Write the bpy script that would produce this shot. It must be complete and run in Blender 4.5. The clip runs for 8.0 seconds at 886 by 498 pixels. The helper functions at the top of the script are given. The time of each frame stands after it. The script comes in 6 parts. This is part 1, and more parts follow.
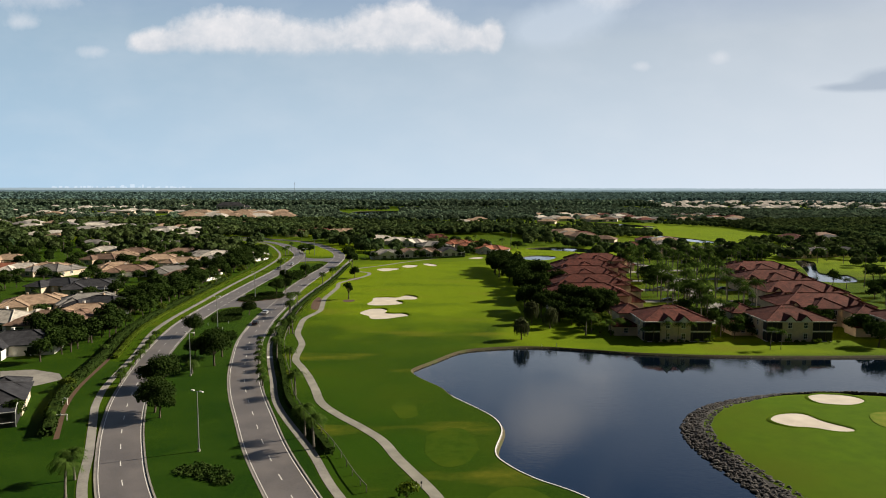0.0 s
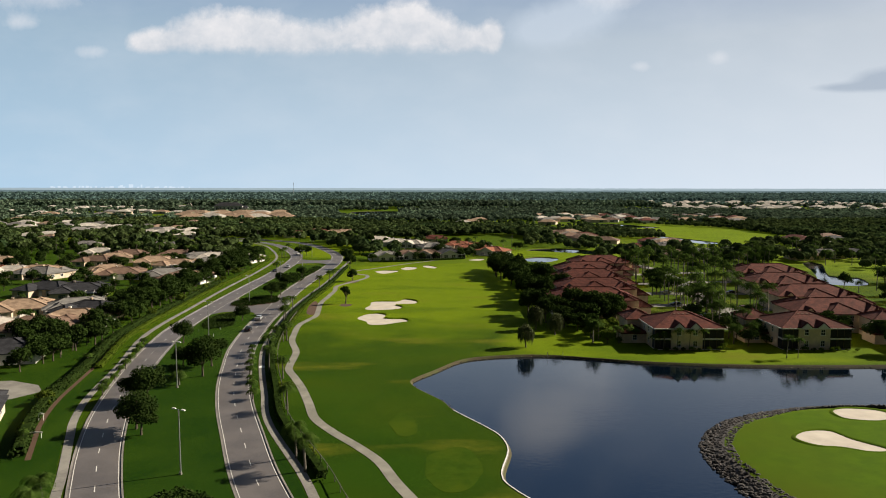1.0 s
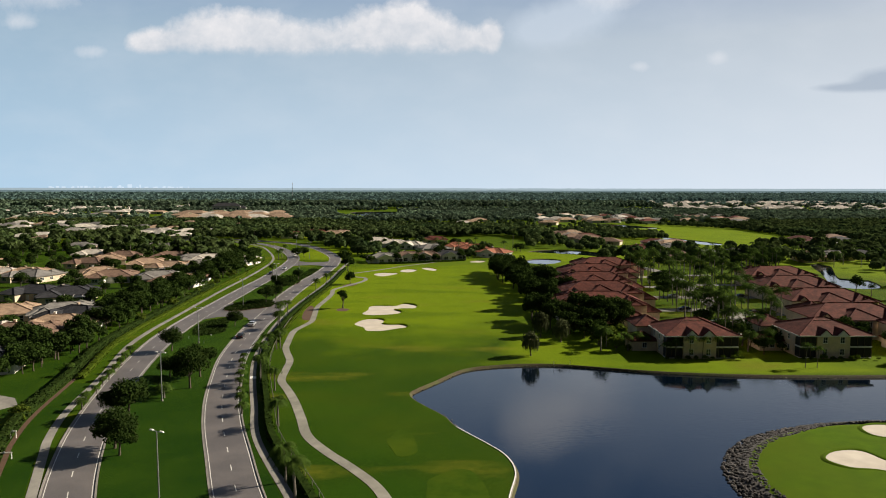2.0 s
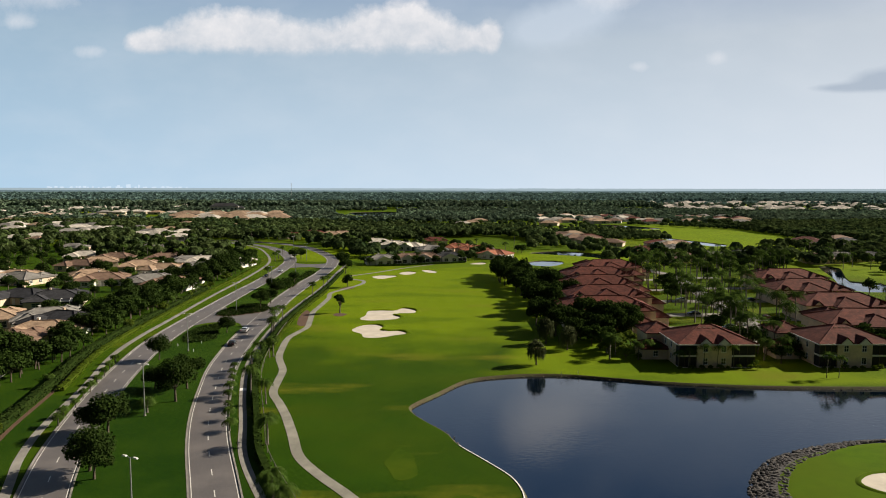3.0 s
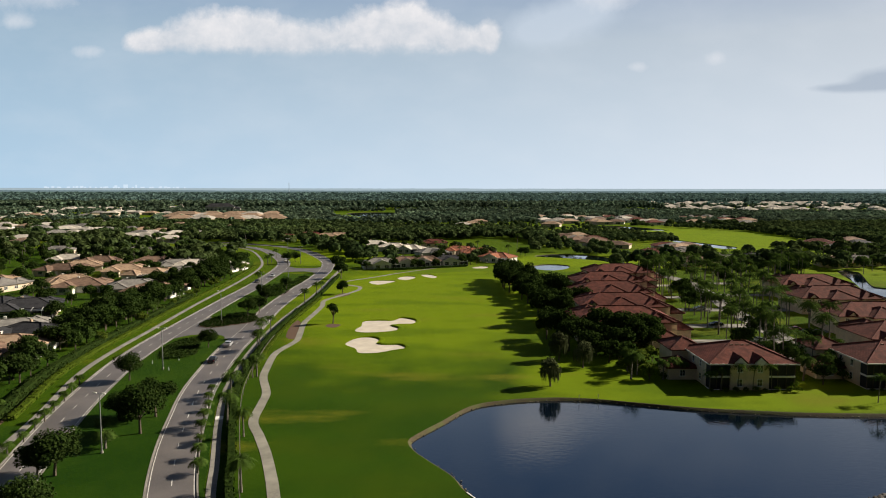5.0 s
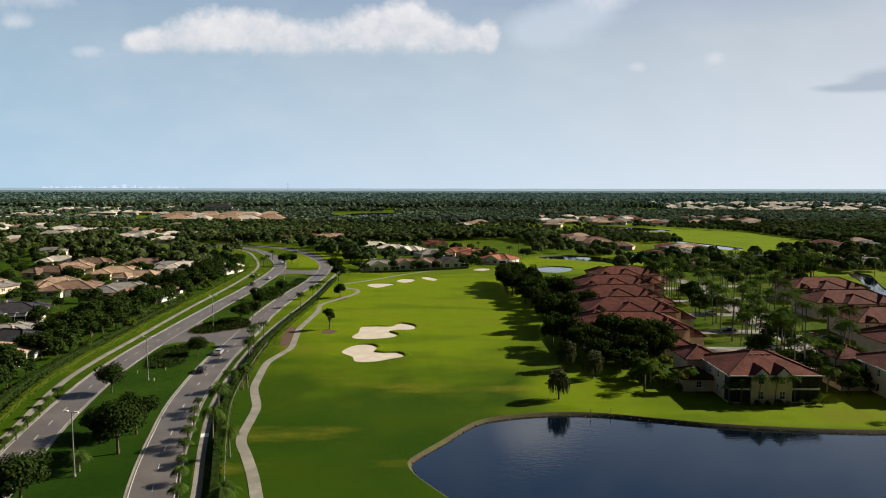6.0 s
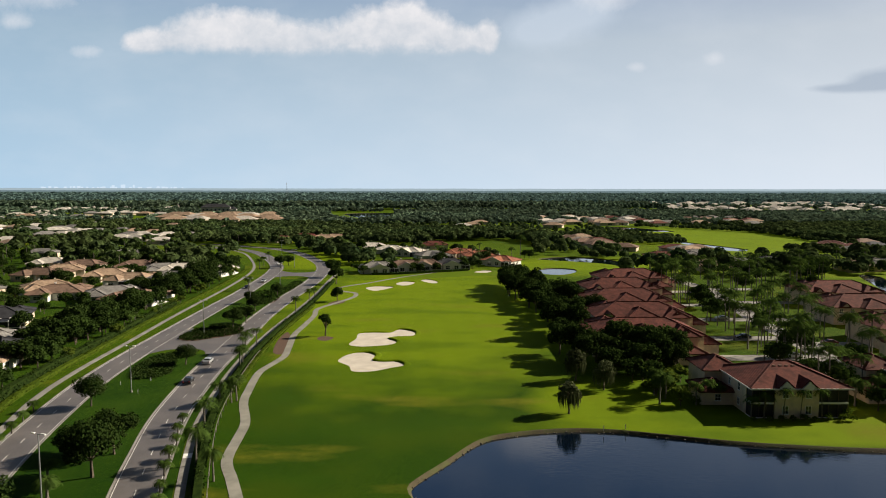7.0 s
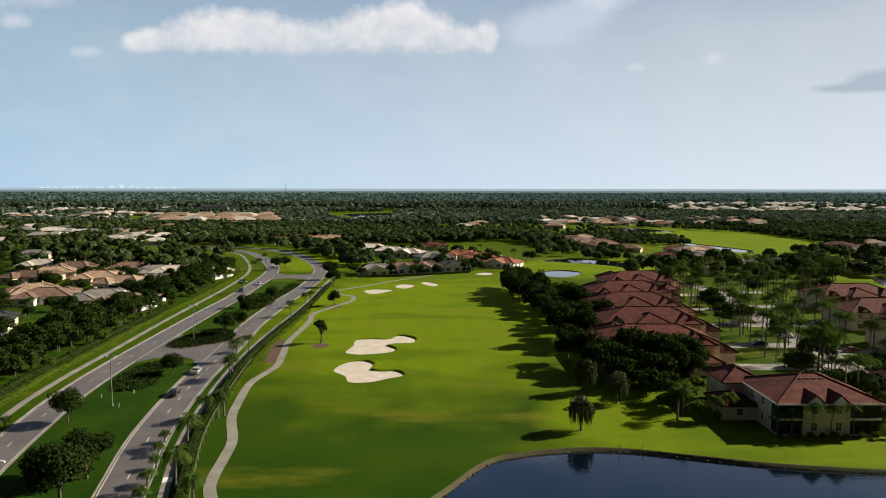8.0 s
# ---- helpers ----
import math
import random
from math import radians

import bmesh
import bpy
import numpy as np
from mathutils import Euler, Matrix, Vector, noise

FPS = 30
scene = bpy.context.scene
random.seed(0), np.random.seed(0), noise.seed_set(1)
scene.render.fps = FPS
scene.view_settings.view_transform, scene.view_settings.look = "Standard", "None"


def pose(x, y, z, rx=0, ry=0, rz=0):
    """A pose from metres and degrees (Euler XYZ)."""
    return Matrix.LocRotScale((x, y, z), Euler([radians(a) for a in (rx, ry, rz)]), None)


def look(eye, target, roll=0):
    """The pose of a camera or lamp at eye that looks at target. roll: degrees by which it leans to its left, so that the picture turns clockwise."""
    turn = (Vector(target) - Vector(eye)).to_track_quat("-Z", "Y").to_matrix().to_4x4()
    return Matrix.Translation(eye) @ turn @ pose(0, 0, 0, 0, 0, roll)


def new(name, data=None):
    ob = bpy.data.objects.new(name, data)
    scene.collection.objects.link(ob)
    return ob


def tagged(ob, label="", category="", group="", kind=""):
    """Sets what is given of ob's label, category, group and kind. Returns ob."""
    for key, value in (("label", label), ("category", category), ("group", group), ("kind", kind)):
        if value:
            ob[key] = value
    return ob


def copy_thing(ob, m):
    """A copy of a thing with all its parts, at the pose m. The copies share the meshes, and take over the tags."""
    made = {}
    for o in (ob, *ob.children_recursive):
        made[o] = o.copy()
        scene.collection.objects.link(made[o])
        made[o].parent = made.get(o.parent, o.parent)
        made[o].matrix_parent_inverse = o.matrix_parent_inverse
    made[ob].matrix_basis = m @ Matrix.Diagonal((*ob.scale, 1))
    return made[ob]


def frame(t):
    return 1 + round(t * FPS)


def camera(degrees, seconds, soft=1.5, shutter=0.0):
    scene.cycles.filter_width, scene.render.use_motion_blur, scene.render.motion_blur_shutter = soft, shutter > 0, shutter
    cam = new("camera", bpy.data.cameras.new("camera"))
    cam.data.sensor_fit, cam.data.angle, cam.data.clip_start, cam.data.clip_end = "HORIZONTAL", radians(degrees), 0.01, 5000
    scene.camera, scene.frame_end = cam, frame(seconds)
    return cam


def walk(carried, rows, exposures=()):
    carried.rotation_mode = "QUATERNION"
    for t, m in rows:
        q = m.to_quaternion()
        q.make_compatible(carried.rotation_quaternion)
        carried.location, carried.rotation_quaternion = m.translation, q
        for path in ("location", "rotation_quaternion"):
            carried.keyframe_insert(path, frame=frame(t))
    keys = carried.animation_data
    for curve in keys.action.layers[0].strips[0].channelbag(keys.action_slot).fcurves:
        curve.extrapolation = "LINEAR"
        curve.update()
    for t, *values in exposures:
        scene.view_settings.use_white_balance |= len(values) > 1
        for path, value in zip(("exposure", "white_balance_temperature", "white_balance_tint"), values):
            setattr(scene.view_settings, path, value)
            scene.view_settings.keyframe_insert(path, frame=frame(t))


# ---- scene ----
cam = camera(66.0, 8.0, soft=1.0)
PATH = [
    (0.0, look((-0.000, 0.000, 45.000), (0.000, 99.602, 36.086), 0.066)),
    (1.0, look((-0.421, 8.902, 45.201), (-0.317, 108.505, 36.296), 0.069)),
    (2.0, look((-0.856, 17.927, 45.366), (-0.649, 117.530, 36.470), 0.073)),
    (3.0, look((-1.305, 27.075, 45.494), (-0.999, 126.679, 36.607), 0.077)),
    (4.0, look((-1.767, 36.345, 45.585), (-1.364, 135.949, 36.707), 0.080)),
    (5.0, look((-2.242, 45.738, 45.640), (-1.746, 145.343, 36.771), 0.084)),
    (6.0, look((-2.732, 55.254, 45.658), (-2.144, 154.859, 36.798), 0.087)),
    (7.0, look((-3.234, 64.892, 45.639), (-2.559, 164.498, 36.789), 0.091)),
    (8.0, look((-3.750, 74.653, 45.584), (-2.990, 174.259, 36.742), 0.095)),
]
walk(cam, PATH)

# ---- light ----
SUN_EL, SUN_AZ = radians(29), radians(70)      # azimuth from +y towards +x
sun = new("sun", bpy.data.lights.new("sun", "SUN"))
sun.data.energy, sun.data.angle, sun.data.color = 5.0, radians(0.53), (1.0, 0.9, 0.74)
sun_dir = Vector((math.sin(SUN_AZ) * math.cos(SUN_EL), math.cos(SUN_AZ) * math.cos(SUN_EL), math.sin(SUN_EL)))
sun.matrix_world = look(sun_dir * 300, (0, 0, 0))
scene.view_settings.exposure = 0.9

world = bpy.data.worlds.new("world")
scene.world = world
world.use_nodes = True
WT = world.node_tree
WT.nodes.clear()


def wn(kind):
    return WT.nodes.new(kind)


def wmath(op, a, b=None, clamp=False):
    n = wn("ShaderNodeMath")
    n.operation, n.use_clamp = op, clamp
    for i, v in enumerate((a, b)):
        if v is None:
            continue
        if isinstance(v, (int, float)):
            n.inputs[i].default_value = v
        else:
            WT.links.new(v, n.inputs[i])
    return n.outputs[0]


def wmix(fac, a, b):
    n = wn("ShaderNodeMix")
    n.data_type = "RGBA"
    for i, v in ((0, fac), (6, a), (7, b)):
        if isinstance(v, (int, float)):
            n.inputs[i].default_value = v
        elif isinstance(v, tuple):
            n.inputs[i].default_value = (*v, 1)
        else:
            WT.links.new(v, n.inputs[i])
    return n.outputs[2]


sky = wn("ShaderNodeTexSky")
sky.sky_type, sky.sun_disc = "NISHITA", False
sky.sun_elevation, sky.sun_rotation = SUN_EL, SUN_AZ
sky.air_density, sky.dust_density, sky.ozone_density, sky.altitude = 1.0, 2.2, 2.0, 40
coord = wn("ShaderNodeTexCoord").outputs["Generated"]
sep = wn("ShaderNodeSeparateXYZ")
WT.links.new(coord, sep.inputs[0])
ahead = wmath("MAXIMUM", sep.outputs[1], 0.05)
cp, cq = wmath("DIVIDE", sep.outputs[0], ahead), wmath("DIVIDE", sep.outputs[2], ahead)
flat = wn("ShaderNodeCombineXYZ")
WT.links.new(cp, flat.inputs[0])
WT.links.new(cq, flat.inputs[1])


def wnoise(scale, detail, rough, dist=0.0, stretch=1.0):
    m = wn("ShaderNodeMapping")
    m.inputs["Scale"].default_value = (scale, scale * stretch, 1)
    n = wn("ShaderNodeTexNoise")
    n.inputs["Scale"].default_value, n.inputs["Detail"].default_value = 1.0, detail
    n.inputs["Roughness"].default_value, n.inputs["Distortion"].default_value = rough, dist
    WT.links.new(flat.outputs[0], m.inputs[0])
    WT.links.new(m.outputs[0], n.inputs[0])
    return n.outputs["Fac"]


puff, fine, soft_n = wnoise(20, 6, 0.6, 0.4), wnoise(55, 5, 0.65), wnoise(9, 4, 0.5, 0.0, 2.0)


def cloud_mask(spots, rough_amount, edge):
    """Soft sum of lobes (p, q, half width, half height), roughened at its rim."""
    out = None
    for p0, q0, a, b in spots:
        dx = wmath("DIVIDE", wmath("SUBTRACT", cp, p0), a)
        dy = wmath("DIVIDE", wmath("SUBTRACT", cq, q0), b)
        r2 = wmath("ADD", wmath("MULTIPLY", dx, dx), wmath("MULTIPLY", dy, dy))
        e = wmath("POWER", 2.718, wmath("MULTIPLY", r2, -1.0))
        out = e if out is None else wmath("ADD", out, e)
    out = wmath("SUBTRACT", out, 0.42)
    out = wmath("ADD", out, wmath("MULTIPLY", wmath("SUBTRACT", puff, 0.5), rough_amount))
    out = wmath("ADD", out, wmath("MULTIPLY", wmath("SUBTRACT", fine, 0.5), rough_amount * 0.6))
    return wmath("DIVIDE", out, edge, clamp=True)


# cumulus bank, the grey cloud beside it, the dark one low in the east, and thin wisps
white = cloud_mask([(-0.42, 0.207, 0.04, 0.018), (-0.35, 0.222, 0.055, 0.034), (-0.27, 0.226, 0.055, 0.036), (-0.19, 0.212, 0.06, 0.026), (-0.10, 0.226, 0.05, 0.036),
                    (-0.035, 0.236, 0.05, 0.042), (0.03, 0.212, 0.04, 0.024), (0.073, 0.219, 0.016, 0.026)], 0.75, 0.5)
floor_q = wmath("DIVIDE", wmath("SUBTRACT", cq, 0.182), 0.014, clamp=True)
white = wmath("MULTIPLY", white, floor_q)
grey = cloud_mask([(0.13, 0.218, 0.045, 0.03), (0.175, 0.24, 0.06, 0.04), (0.225, 0.262, 0.04, 0.036)], 0.6, 0.8)
grey = wmath("MULTIPLY", grey, wmath("DIVIDE", wmath("SUBTRACT", cq, 0.183), 0.03, clamp=True))
dark = cloud_mask([(0.575, 0.144, 0.05, 0.008), (0.635, 0.156, 0.05, 0.016), (0.72, 0.168, 0.08, 0.034)], 0.35, 0.6)
dark = wmath("MULTIPLY", dark, wmath("DIVIDE", wmath("SUBTRACT", cq, 0.128), 0.016, clamp=True))
wisp = cloud_mask([(-0.58, 0.27, 0.09, 0.02), (-0.50, 0.195, 0.03, 0.012), (-0.60, 0.235, 0.03, 0.012), (0.285, 0.175, 0.02, 0.01), (0.395, 0.187, 0.02, 0.012), (0.235, 0.272, 0.05, 0.028)], 1.1, 1.1)
veil = cloud_mask([(0.2, 0.32, 0.1, 0.05), (0.14, 0.37, 0.07, 0.05)], 0.5, 1.0)
tall = wmath("DIVIDE", wmath("SUBTRACT", cq, 0.19), 0.06, clamp=True)
lit = wmath("ADD", wmath("MULTIPLY", wmath("SUBTRACT", puff, 0.42), 2.0), wmath("MULTIPLY", wmath("SUBTRACT", fine, 0.5), 0.9))
lit = wmath("ADD", wmath("MULTIPLY", tall, 0.6), lit, clamp=True)
low = wmath("POWER", wmath("SUBTRACT", 1.0, wmath("DIVIDE", wmath("MAXIMUM", sep.outputs[2], 0.0), 0.85), clamp=True), 1.15)
east = wmath("ADD", wmath("MULTIPLY", sep.outputs[0], 0.8), 0.45, clamp=True)
glow = wmix(east, (4.7, 6.6, 8.4), (7.9, 8.5, 9.3))
deep = wmath("DIVIDE", wmath("SUBTRACT", sep.outputs[2], 0.2), 0.22, clamp=True)
glow = wmix(deep, glow, (2.1, 4.0, 7.9))
blue = wn("ShaderNodeHueSaturation")
blue.inputs["Value"].default_value, blue.inputs["Saturation"].default_value = 0.13, 1.0
WT.links.new(sky.outputs[0], blue.inputs["Color"])
fore = wmath("ADD", wmath("MULTIPLY", sep.outputs[1], 1.3), 0.2, clamp=True)
haze = wmix(wmath("MULTIPLY", wmath("MULTIPLY", low, 0.96), fore), blue.outputs[0], glow)
haze = wmix(wmath("MULTIPLY", wmath("SUBTRACT", soft_n, 0.42), 0.4, clamp=True), haze, (8.0, 8.3, 8.8))
col = wmix(wmath("MULTIPLY", grey, 0.7), haze, (5.9, 6.7, 7.7))
col = wmix(wmath("MULTIPLY", veil, 0.8), col, (7.6, 7.8, 8.3))
col = wmix(wmath("MULTIPLY", wisp, 0.7), col, (8.2, 8.3, 8.7))
col = wmix(wmath("MULTIPLY", white, 0.92), col, wmix(lit, (6.1, 6.5, 7.1), (8.8, 8.6, 8.7)))
col = wmix(wmath("MULTIPLY", dark, 0.75), col, (3.9, 4.6, 5.6))
bg = wn("ShaderNodeBackground")
bg.inputs["Strength"].default_value = 0.054
WT.links.new(col, bg.inputs[0])
WT.links.new(bg.outputs[0], wn("ShaderNodeOutputWorld").inputs[0])


# ---- materials ----
def material(name, base, other=None, scale=1.0, rough=0.8, metal=0.0, bump=0.0, bump_scale=None, coarse=None, coarse_scale=0.05,
             translucent=0.0, per_object=0.0, spec=0.3, per_island=0.0, sheen=None):
    """Noise-mixed surface: fine grain between base and other, a second coarse noise towards coarse, and relief."""
    m = bpy.data.materials.new(name)
    m.use_nodes = True
    t = m.node_tree
    b = t.nodes["Principled BSDF"]
    b.inputs["Roughness"].default_value, b.inputs["Metallic"].default_value = rough, metal
    b.inputs["Specular IOR Level"].default_value = spec
    if sheen:
        b.inputs["Sheen Weight"].default_value, b.inputs["Sheen Roughness"].default_value = 1.0, 0.19
        b.inputs["Sheen Tint"].default_value = (*sheen, 1)
    other = other or tuple(c * 0.75 for c in base)
    geo = t.nodes.new("ShaderNodeNewGeometry")

    def noise_of(s, detail=5, r=0.6):
        n = t.nodes.new("ShaderNodeTexNoise")
        n.inputs["Scale"].default_value, n.inputs["Detail"].default_value, n.inputs["Roughness"].default_value = s, detail, r
        t.links.new(geo.outputs["Position"], n.inputs["Vector"])
        return n.outputs["Fac"]

    def ramp(v, lo, hi):
        n = t.nodes.new("ShaderNodeMapRange")
        n.inputs[1].default_value, n.inputs[2].default_value = lo, hi
        t.links.new(v, n.inputs[0])
        return n.outputs[0]

    def mix(f, a, c):
        n = t.nodes.new("ShaderNodeMix")
        n.data_type = "RGBA"
        for i, v in ((0, f), (6, a), (7, c)):
            if isinstance(v, float):
                n.inputs[i].default_value = v
            elif isinstance(v, tuple):
                n.inputs[i].default_value = (*v, 1)
            else:
                t.links.new(v, n.inputs[i])
        return n.outputs[2]

    c = mix(ramp(noise_of(scale), 0.35, 0.65), base, other)
    if coarse:
        c = mix(ramp(noise_of(coarse_scale, 4), 0.42, 0.68), c, coarse)
    if per_object or per_island:
        if per_object:
            rnd = t.nodes.new("ShaderNodeObjectInfo").outputs["Random"]
        else:
            rnd = geo.outputs["Random Per Island"]
        h = t.nodes.new("ShaderNodeHueSaturation")
        amount = per_object or per_island
        r = t.nodes.new("ShaderNodeMapRange")
        r.inputs[3].default_value, r.inputs[4].default_value = 1 - amount, 1 + amount
        t.links.new(rnd, r.inputs[0])
        t.links.new(r.outputs[0], h.inputs["Value"])
        t.links.new(c, h.inputs["Color"])
        c = h.outputs[0]
    t.links.new(c, b.inputs["Base Color"])
    if bump:
        bn = t.nodes.new("ShaderNodeBump")
        bn.inputs["Strength"].default_value, bn.inputs["Distance"].default_value = bump, 0.1
        t.links.new(noise_of(bump_scale or scale * 2), bn.inputs["Height"])
        t.links.new(bn.outputs[0], b.inputs["Normal"])
    if translucent:
        tr = t.nodes.new("ShaderNodeBsdfTranslucent")
        t.links.new(c, tr.inputs[0])
        ms = t.nodes.new("ShaderNodeMixShader")
        ms.inputs[0].default_value = translucent
        t.links.new(b.outputs[0], ms.inputs[1])
        t.links.new(tr.outputs[0], ms.inputs[2])
        t.links.new(ms.outputs[0], t.nodes["Material Output"].inputs[0])
    return m


M = {}


BLADE = (0.39, 0.51, 0.004)      # light shining through grass blades seen at a low angle


def turf():
    """Golf turf: coarse rough, finer and paler fairway in soft-edged ovals, faint mowing bands and dry yellow patches.
    Dark rough and pale ovals also paint in cloud shade and sun.
    """
    m = material("grass", (0.02, 0.05, 0.002), (0.013, 0.036, 0.0015), 1.5, 0.95, bump=0.5, bump_scale=6, coarse=(0.032, 0.058, 0.002), coarse_scale=0.025, spec=0.03,
                 sheen=BLADE)
    t = m.node_tree
    b = t.nodes["Principled BSDF"]
    rough_col = b.inputs["Base Color"].links[0].from_socket
    geo = t.nodes.new("ShaderNodeNewGeometry")
    xyz = t.nodes.new("ShaderNodeSeparateXYZ")
    t.links.new(geo.outputs["Position"], xyz.inputs[0])

    def calc(op, a, c, clamp=False):
        n = t.nodes.new("ShaderNodeMath")
        n.operation, n.use_clamp = op, clamp
        for k, v in enumerate((a, c)):
            if isinstance(v, (int, float)):
                n.inputs[k].default_value = v
            else:
                t.links.new(v, n.inputs[k])
        return n.outputs[0]

    def grain(scale, detail=5):
        n = t.nodes.new("ShaderNodeTexNoise")
        n.inputs["Scale"].default_value, n.inputs["Detail"].default_value = scale, detail
        t.links.new(geo.outputs["Position"], n.inputs["Vector"])
        return n.outputs["Fac"]

    def blend(f, a, c):
        n = t.nodes.new("ShaderNodeMix")
        n.data_type = "RGBA"
        t.links.new(f, n.inputs[0])
        for k, v in ((6, a), (7, c)):
            if isinstance(v, tuple):
                n.inputs[k].default_value = (*v, 1)
            else:
                t.links.new(v, n.inputs[k])
        return n.outputs[2]

    wobble = grain(0.05)
    # ovals mark fairway cut and, painted with it, ground outside the cloud shade
    mask = None
    for cx, cy, ax, ay in ((-8, 335, 62, 132), (36, 207, 22, 22), (85, 192, 75, 12), (95, 470, 75, 55), (250, 700, 110, 190), (255, 430, 70, 95), (-75, 500, 30, 60)):
        dx, dy = calc("DIVIDE", calc("SUBTRACT", xyz.outputs[0], cx), ax), calc("DIVIDE", calc("SUBTRACT", xyz.outputs[1], cy), ay)
        e = calc("SUBTRACT", 1.0, calc("ADD", calc("MULTIPLY", dx, dx), calc("MULTIPLY", dy, dy)))
        mask = e if mask is None else calc("MAXIMUM", mask, e)
    mask = calc("ADD", calc("MULTIPLY", mask, 1.6), calc("MULTIPLY", calc("SUBTRACT", wobble, 0.5), 1.6))
    mask = calc("ADD", mask, 0.15, True)
    fine = blend(calc("MULTIPLY", grain(0.3), 1.0, True), (0.112, 0.16, 0.003), (0.088, 0.132, 0.0025))
    band = calc("SINE", calc("ADD", calc("MULTIPLY", xyz.outputs[0], 0.75), calc("MULTIPLY", xyz.outputs[1], 0.06)), 0.0)
    fine = blend(calc("MULTIPLY", calc("ADD", calc("MULTIPLY", band, 2.0), 0.5, True), 0.35), fine, (0.112, 0.164, 0.004))
    col = blend(mask, rough_col, fine)
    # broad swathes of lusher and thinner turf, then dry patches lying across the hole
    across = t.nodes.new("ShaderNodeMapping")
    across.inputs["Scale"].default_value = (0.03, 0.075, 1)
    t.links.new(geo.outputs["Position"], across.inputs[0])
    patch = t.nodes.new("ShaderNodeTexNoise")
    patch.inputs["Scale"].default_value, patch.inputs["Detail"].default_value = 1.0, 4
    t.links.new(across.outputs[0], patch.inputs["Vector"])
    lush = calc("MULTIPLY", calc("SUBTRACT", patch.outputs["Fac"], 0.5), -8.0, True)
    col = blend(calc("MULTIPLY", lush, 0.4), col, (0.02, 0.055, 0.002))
    dry = calc("MULTIPLY", calc("SUBTRACT", patch.outputs["Fac"], 0.57), 8.0, True)
    dry = calc("MULTIPLY", dry, calc("MULTIPLY", grain(0.7), 1.1), True)
    col = blend(dry, col, (0.115, 0.115, 0.01))
    t.links.new(col, b.inputs["Base Color"])
    return m


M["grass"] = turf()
# deeper green turf; part of its darkness is cloud shade put into the colour
M["lawn"] = material("lawn", (0.011, 0.036, 0.002), (0.007, 0.025, 0.002), 1.3, 0.95, bump=0.6, bump_scale=5, coarse=(0.019, 0.045, 0.003), coarse_scale=0.06, spec=0.03, sheen=(0.24, 0.35, 0.005))
M["fairway"] = material("fairway", (0.06, 0.11, 0.003), (0.046, 0.09, 0.003), 0.35, 0.95, bump=0.2, bump_scale=5, coarse=(0.06, 0.09, 0.004), coarse_scale=0.03, spec=0.03, sheen=BLADE)
M["green"] = material("putting_green", (0.06, 0.105, 0.005), (0.05, 0.09, 0.004), 0.4, 0.95, spec=0.03, coarse=(0.075, 0.105, 0.008), coarse_scale=0.12, sheen=BLADE)
M["tee"] = material("tee_turf", (0.032, 0.064, 0.003), (0.024, 0.052, 0.002), 0.5, 0.95, bump=0.2, spec=0.03, coarse=(0.044, 0.07, 0.003), coarse_scale=0.1, sheen=BLADE)
M["straw"] = material("dry_turf", (0.15, 0.165, 0.02), (0.09, 0.14, 0.008), 0.5, 0.95, spec=0.05)
M["mulch"] = material("mulch", (0.11, 0.06, 0.036), (0.06, 0.036, 0.022), 4, 0.95, bump=0.6, bump_scale=9)
M["asphalt"] = material("asphalt", (0.1, 0.088, 0.083), (0.075, 0.067, 0.064), 3, 0.62, bump=0.15, bump_scale=40, coarse=(0.125, 0.11, 0.102), coarse_scale=0.12, spec=0.5)
M["concrete"] = material("concrete", (0.21, 0.195, 0.17), (0.15, 0.14, 0.125), 2, 0.8, bump=0.2, coarse=(0.26, 0.245, 0.21), coarse_scale=0.2)
M["cart"] = material("cart_path_concrete", (0.2, 0.19, 0.15), (0.15, 0.142, 0.12), 2, 0.8, bump=0.2, coarse=(0.25, 0.235, 0.195), coarse_scale=0.25)
M["paint"] = material("road_paint", (0.62, 0.6, 0.55), (0.5, 0.48, 0.45), 5, 0.7)
M["sand"] = material("bunker_sand", (0.47, 0.415, 0.345), (0.4, 0.355, 0.295), 1.2, 0.95, bump=0.5, bump_scale=3, coarse=(0.52, 0.47, 0.39), coarse_scale=0.3)
M["rock"] = material("riprap_rock", (0.075, 0.065, 0.058), (0.03, 0.027, 0.025), 3, 0.85, bump=0.5, per_object=0.35)
M["rocks"] = material("riprap_rocks", (0.075, 0.065, 0.058), (0.03, 0.027, 0.025), 3, 0.85, bump=0.5, per_island=0.45)
M["bank"] = material("bank_soil", (0.075, 0.056, 0.03), (0.04, 0.034, 0.016), 2.5, 0.95, bump=0.6, coarse=(0.06, 0.07, 0.018), coarse_scale=0.2)
M["white"] = material("white_paint", (0.75, 0.73, 0.68), (0.68, 0.66, 0.62), 2, 0.6)
M["trunk"] = material("bark", (0.13, 0.1, 0.075), (0.07, 0.055, 0.04), 5, 0.9, bump=0.6, bump_scale=10)
M["palmtrunk"] = material("palm_bark", (0.17, 0.15, 0.12), (0.1, 0.09, 0.075), 4, 0.85, bump=0.4)
M["metal"] = material("galvanised_steel", (0.32, 0.33, 0.33), (0.26, 0.27, 0.27), 2, 0.45, 0.6)
M["black"] = material("dark_screen", (0.02, 0.02, 0.022), (0.014, 0.014, 0.015), 1, 0.6)
M["glass"] = material("window_glass", (0.03, 0.035, 0.04), (0.02, 0.024, 0.028), 0.5, 0.08, spec=0.6)


def leaf(name, a, b, tl=0.22, rough=0.65, per_object=0.25):
    return material(name, a, b, 0.9, rough, translucent=tl, per_object=per_object, spec=0.0)


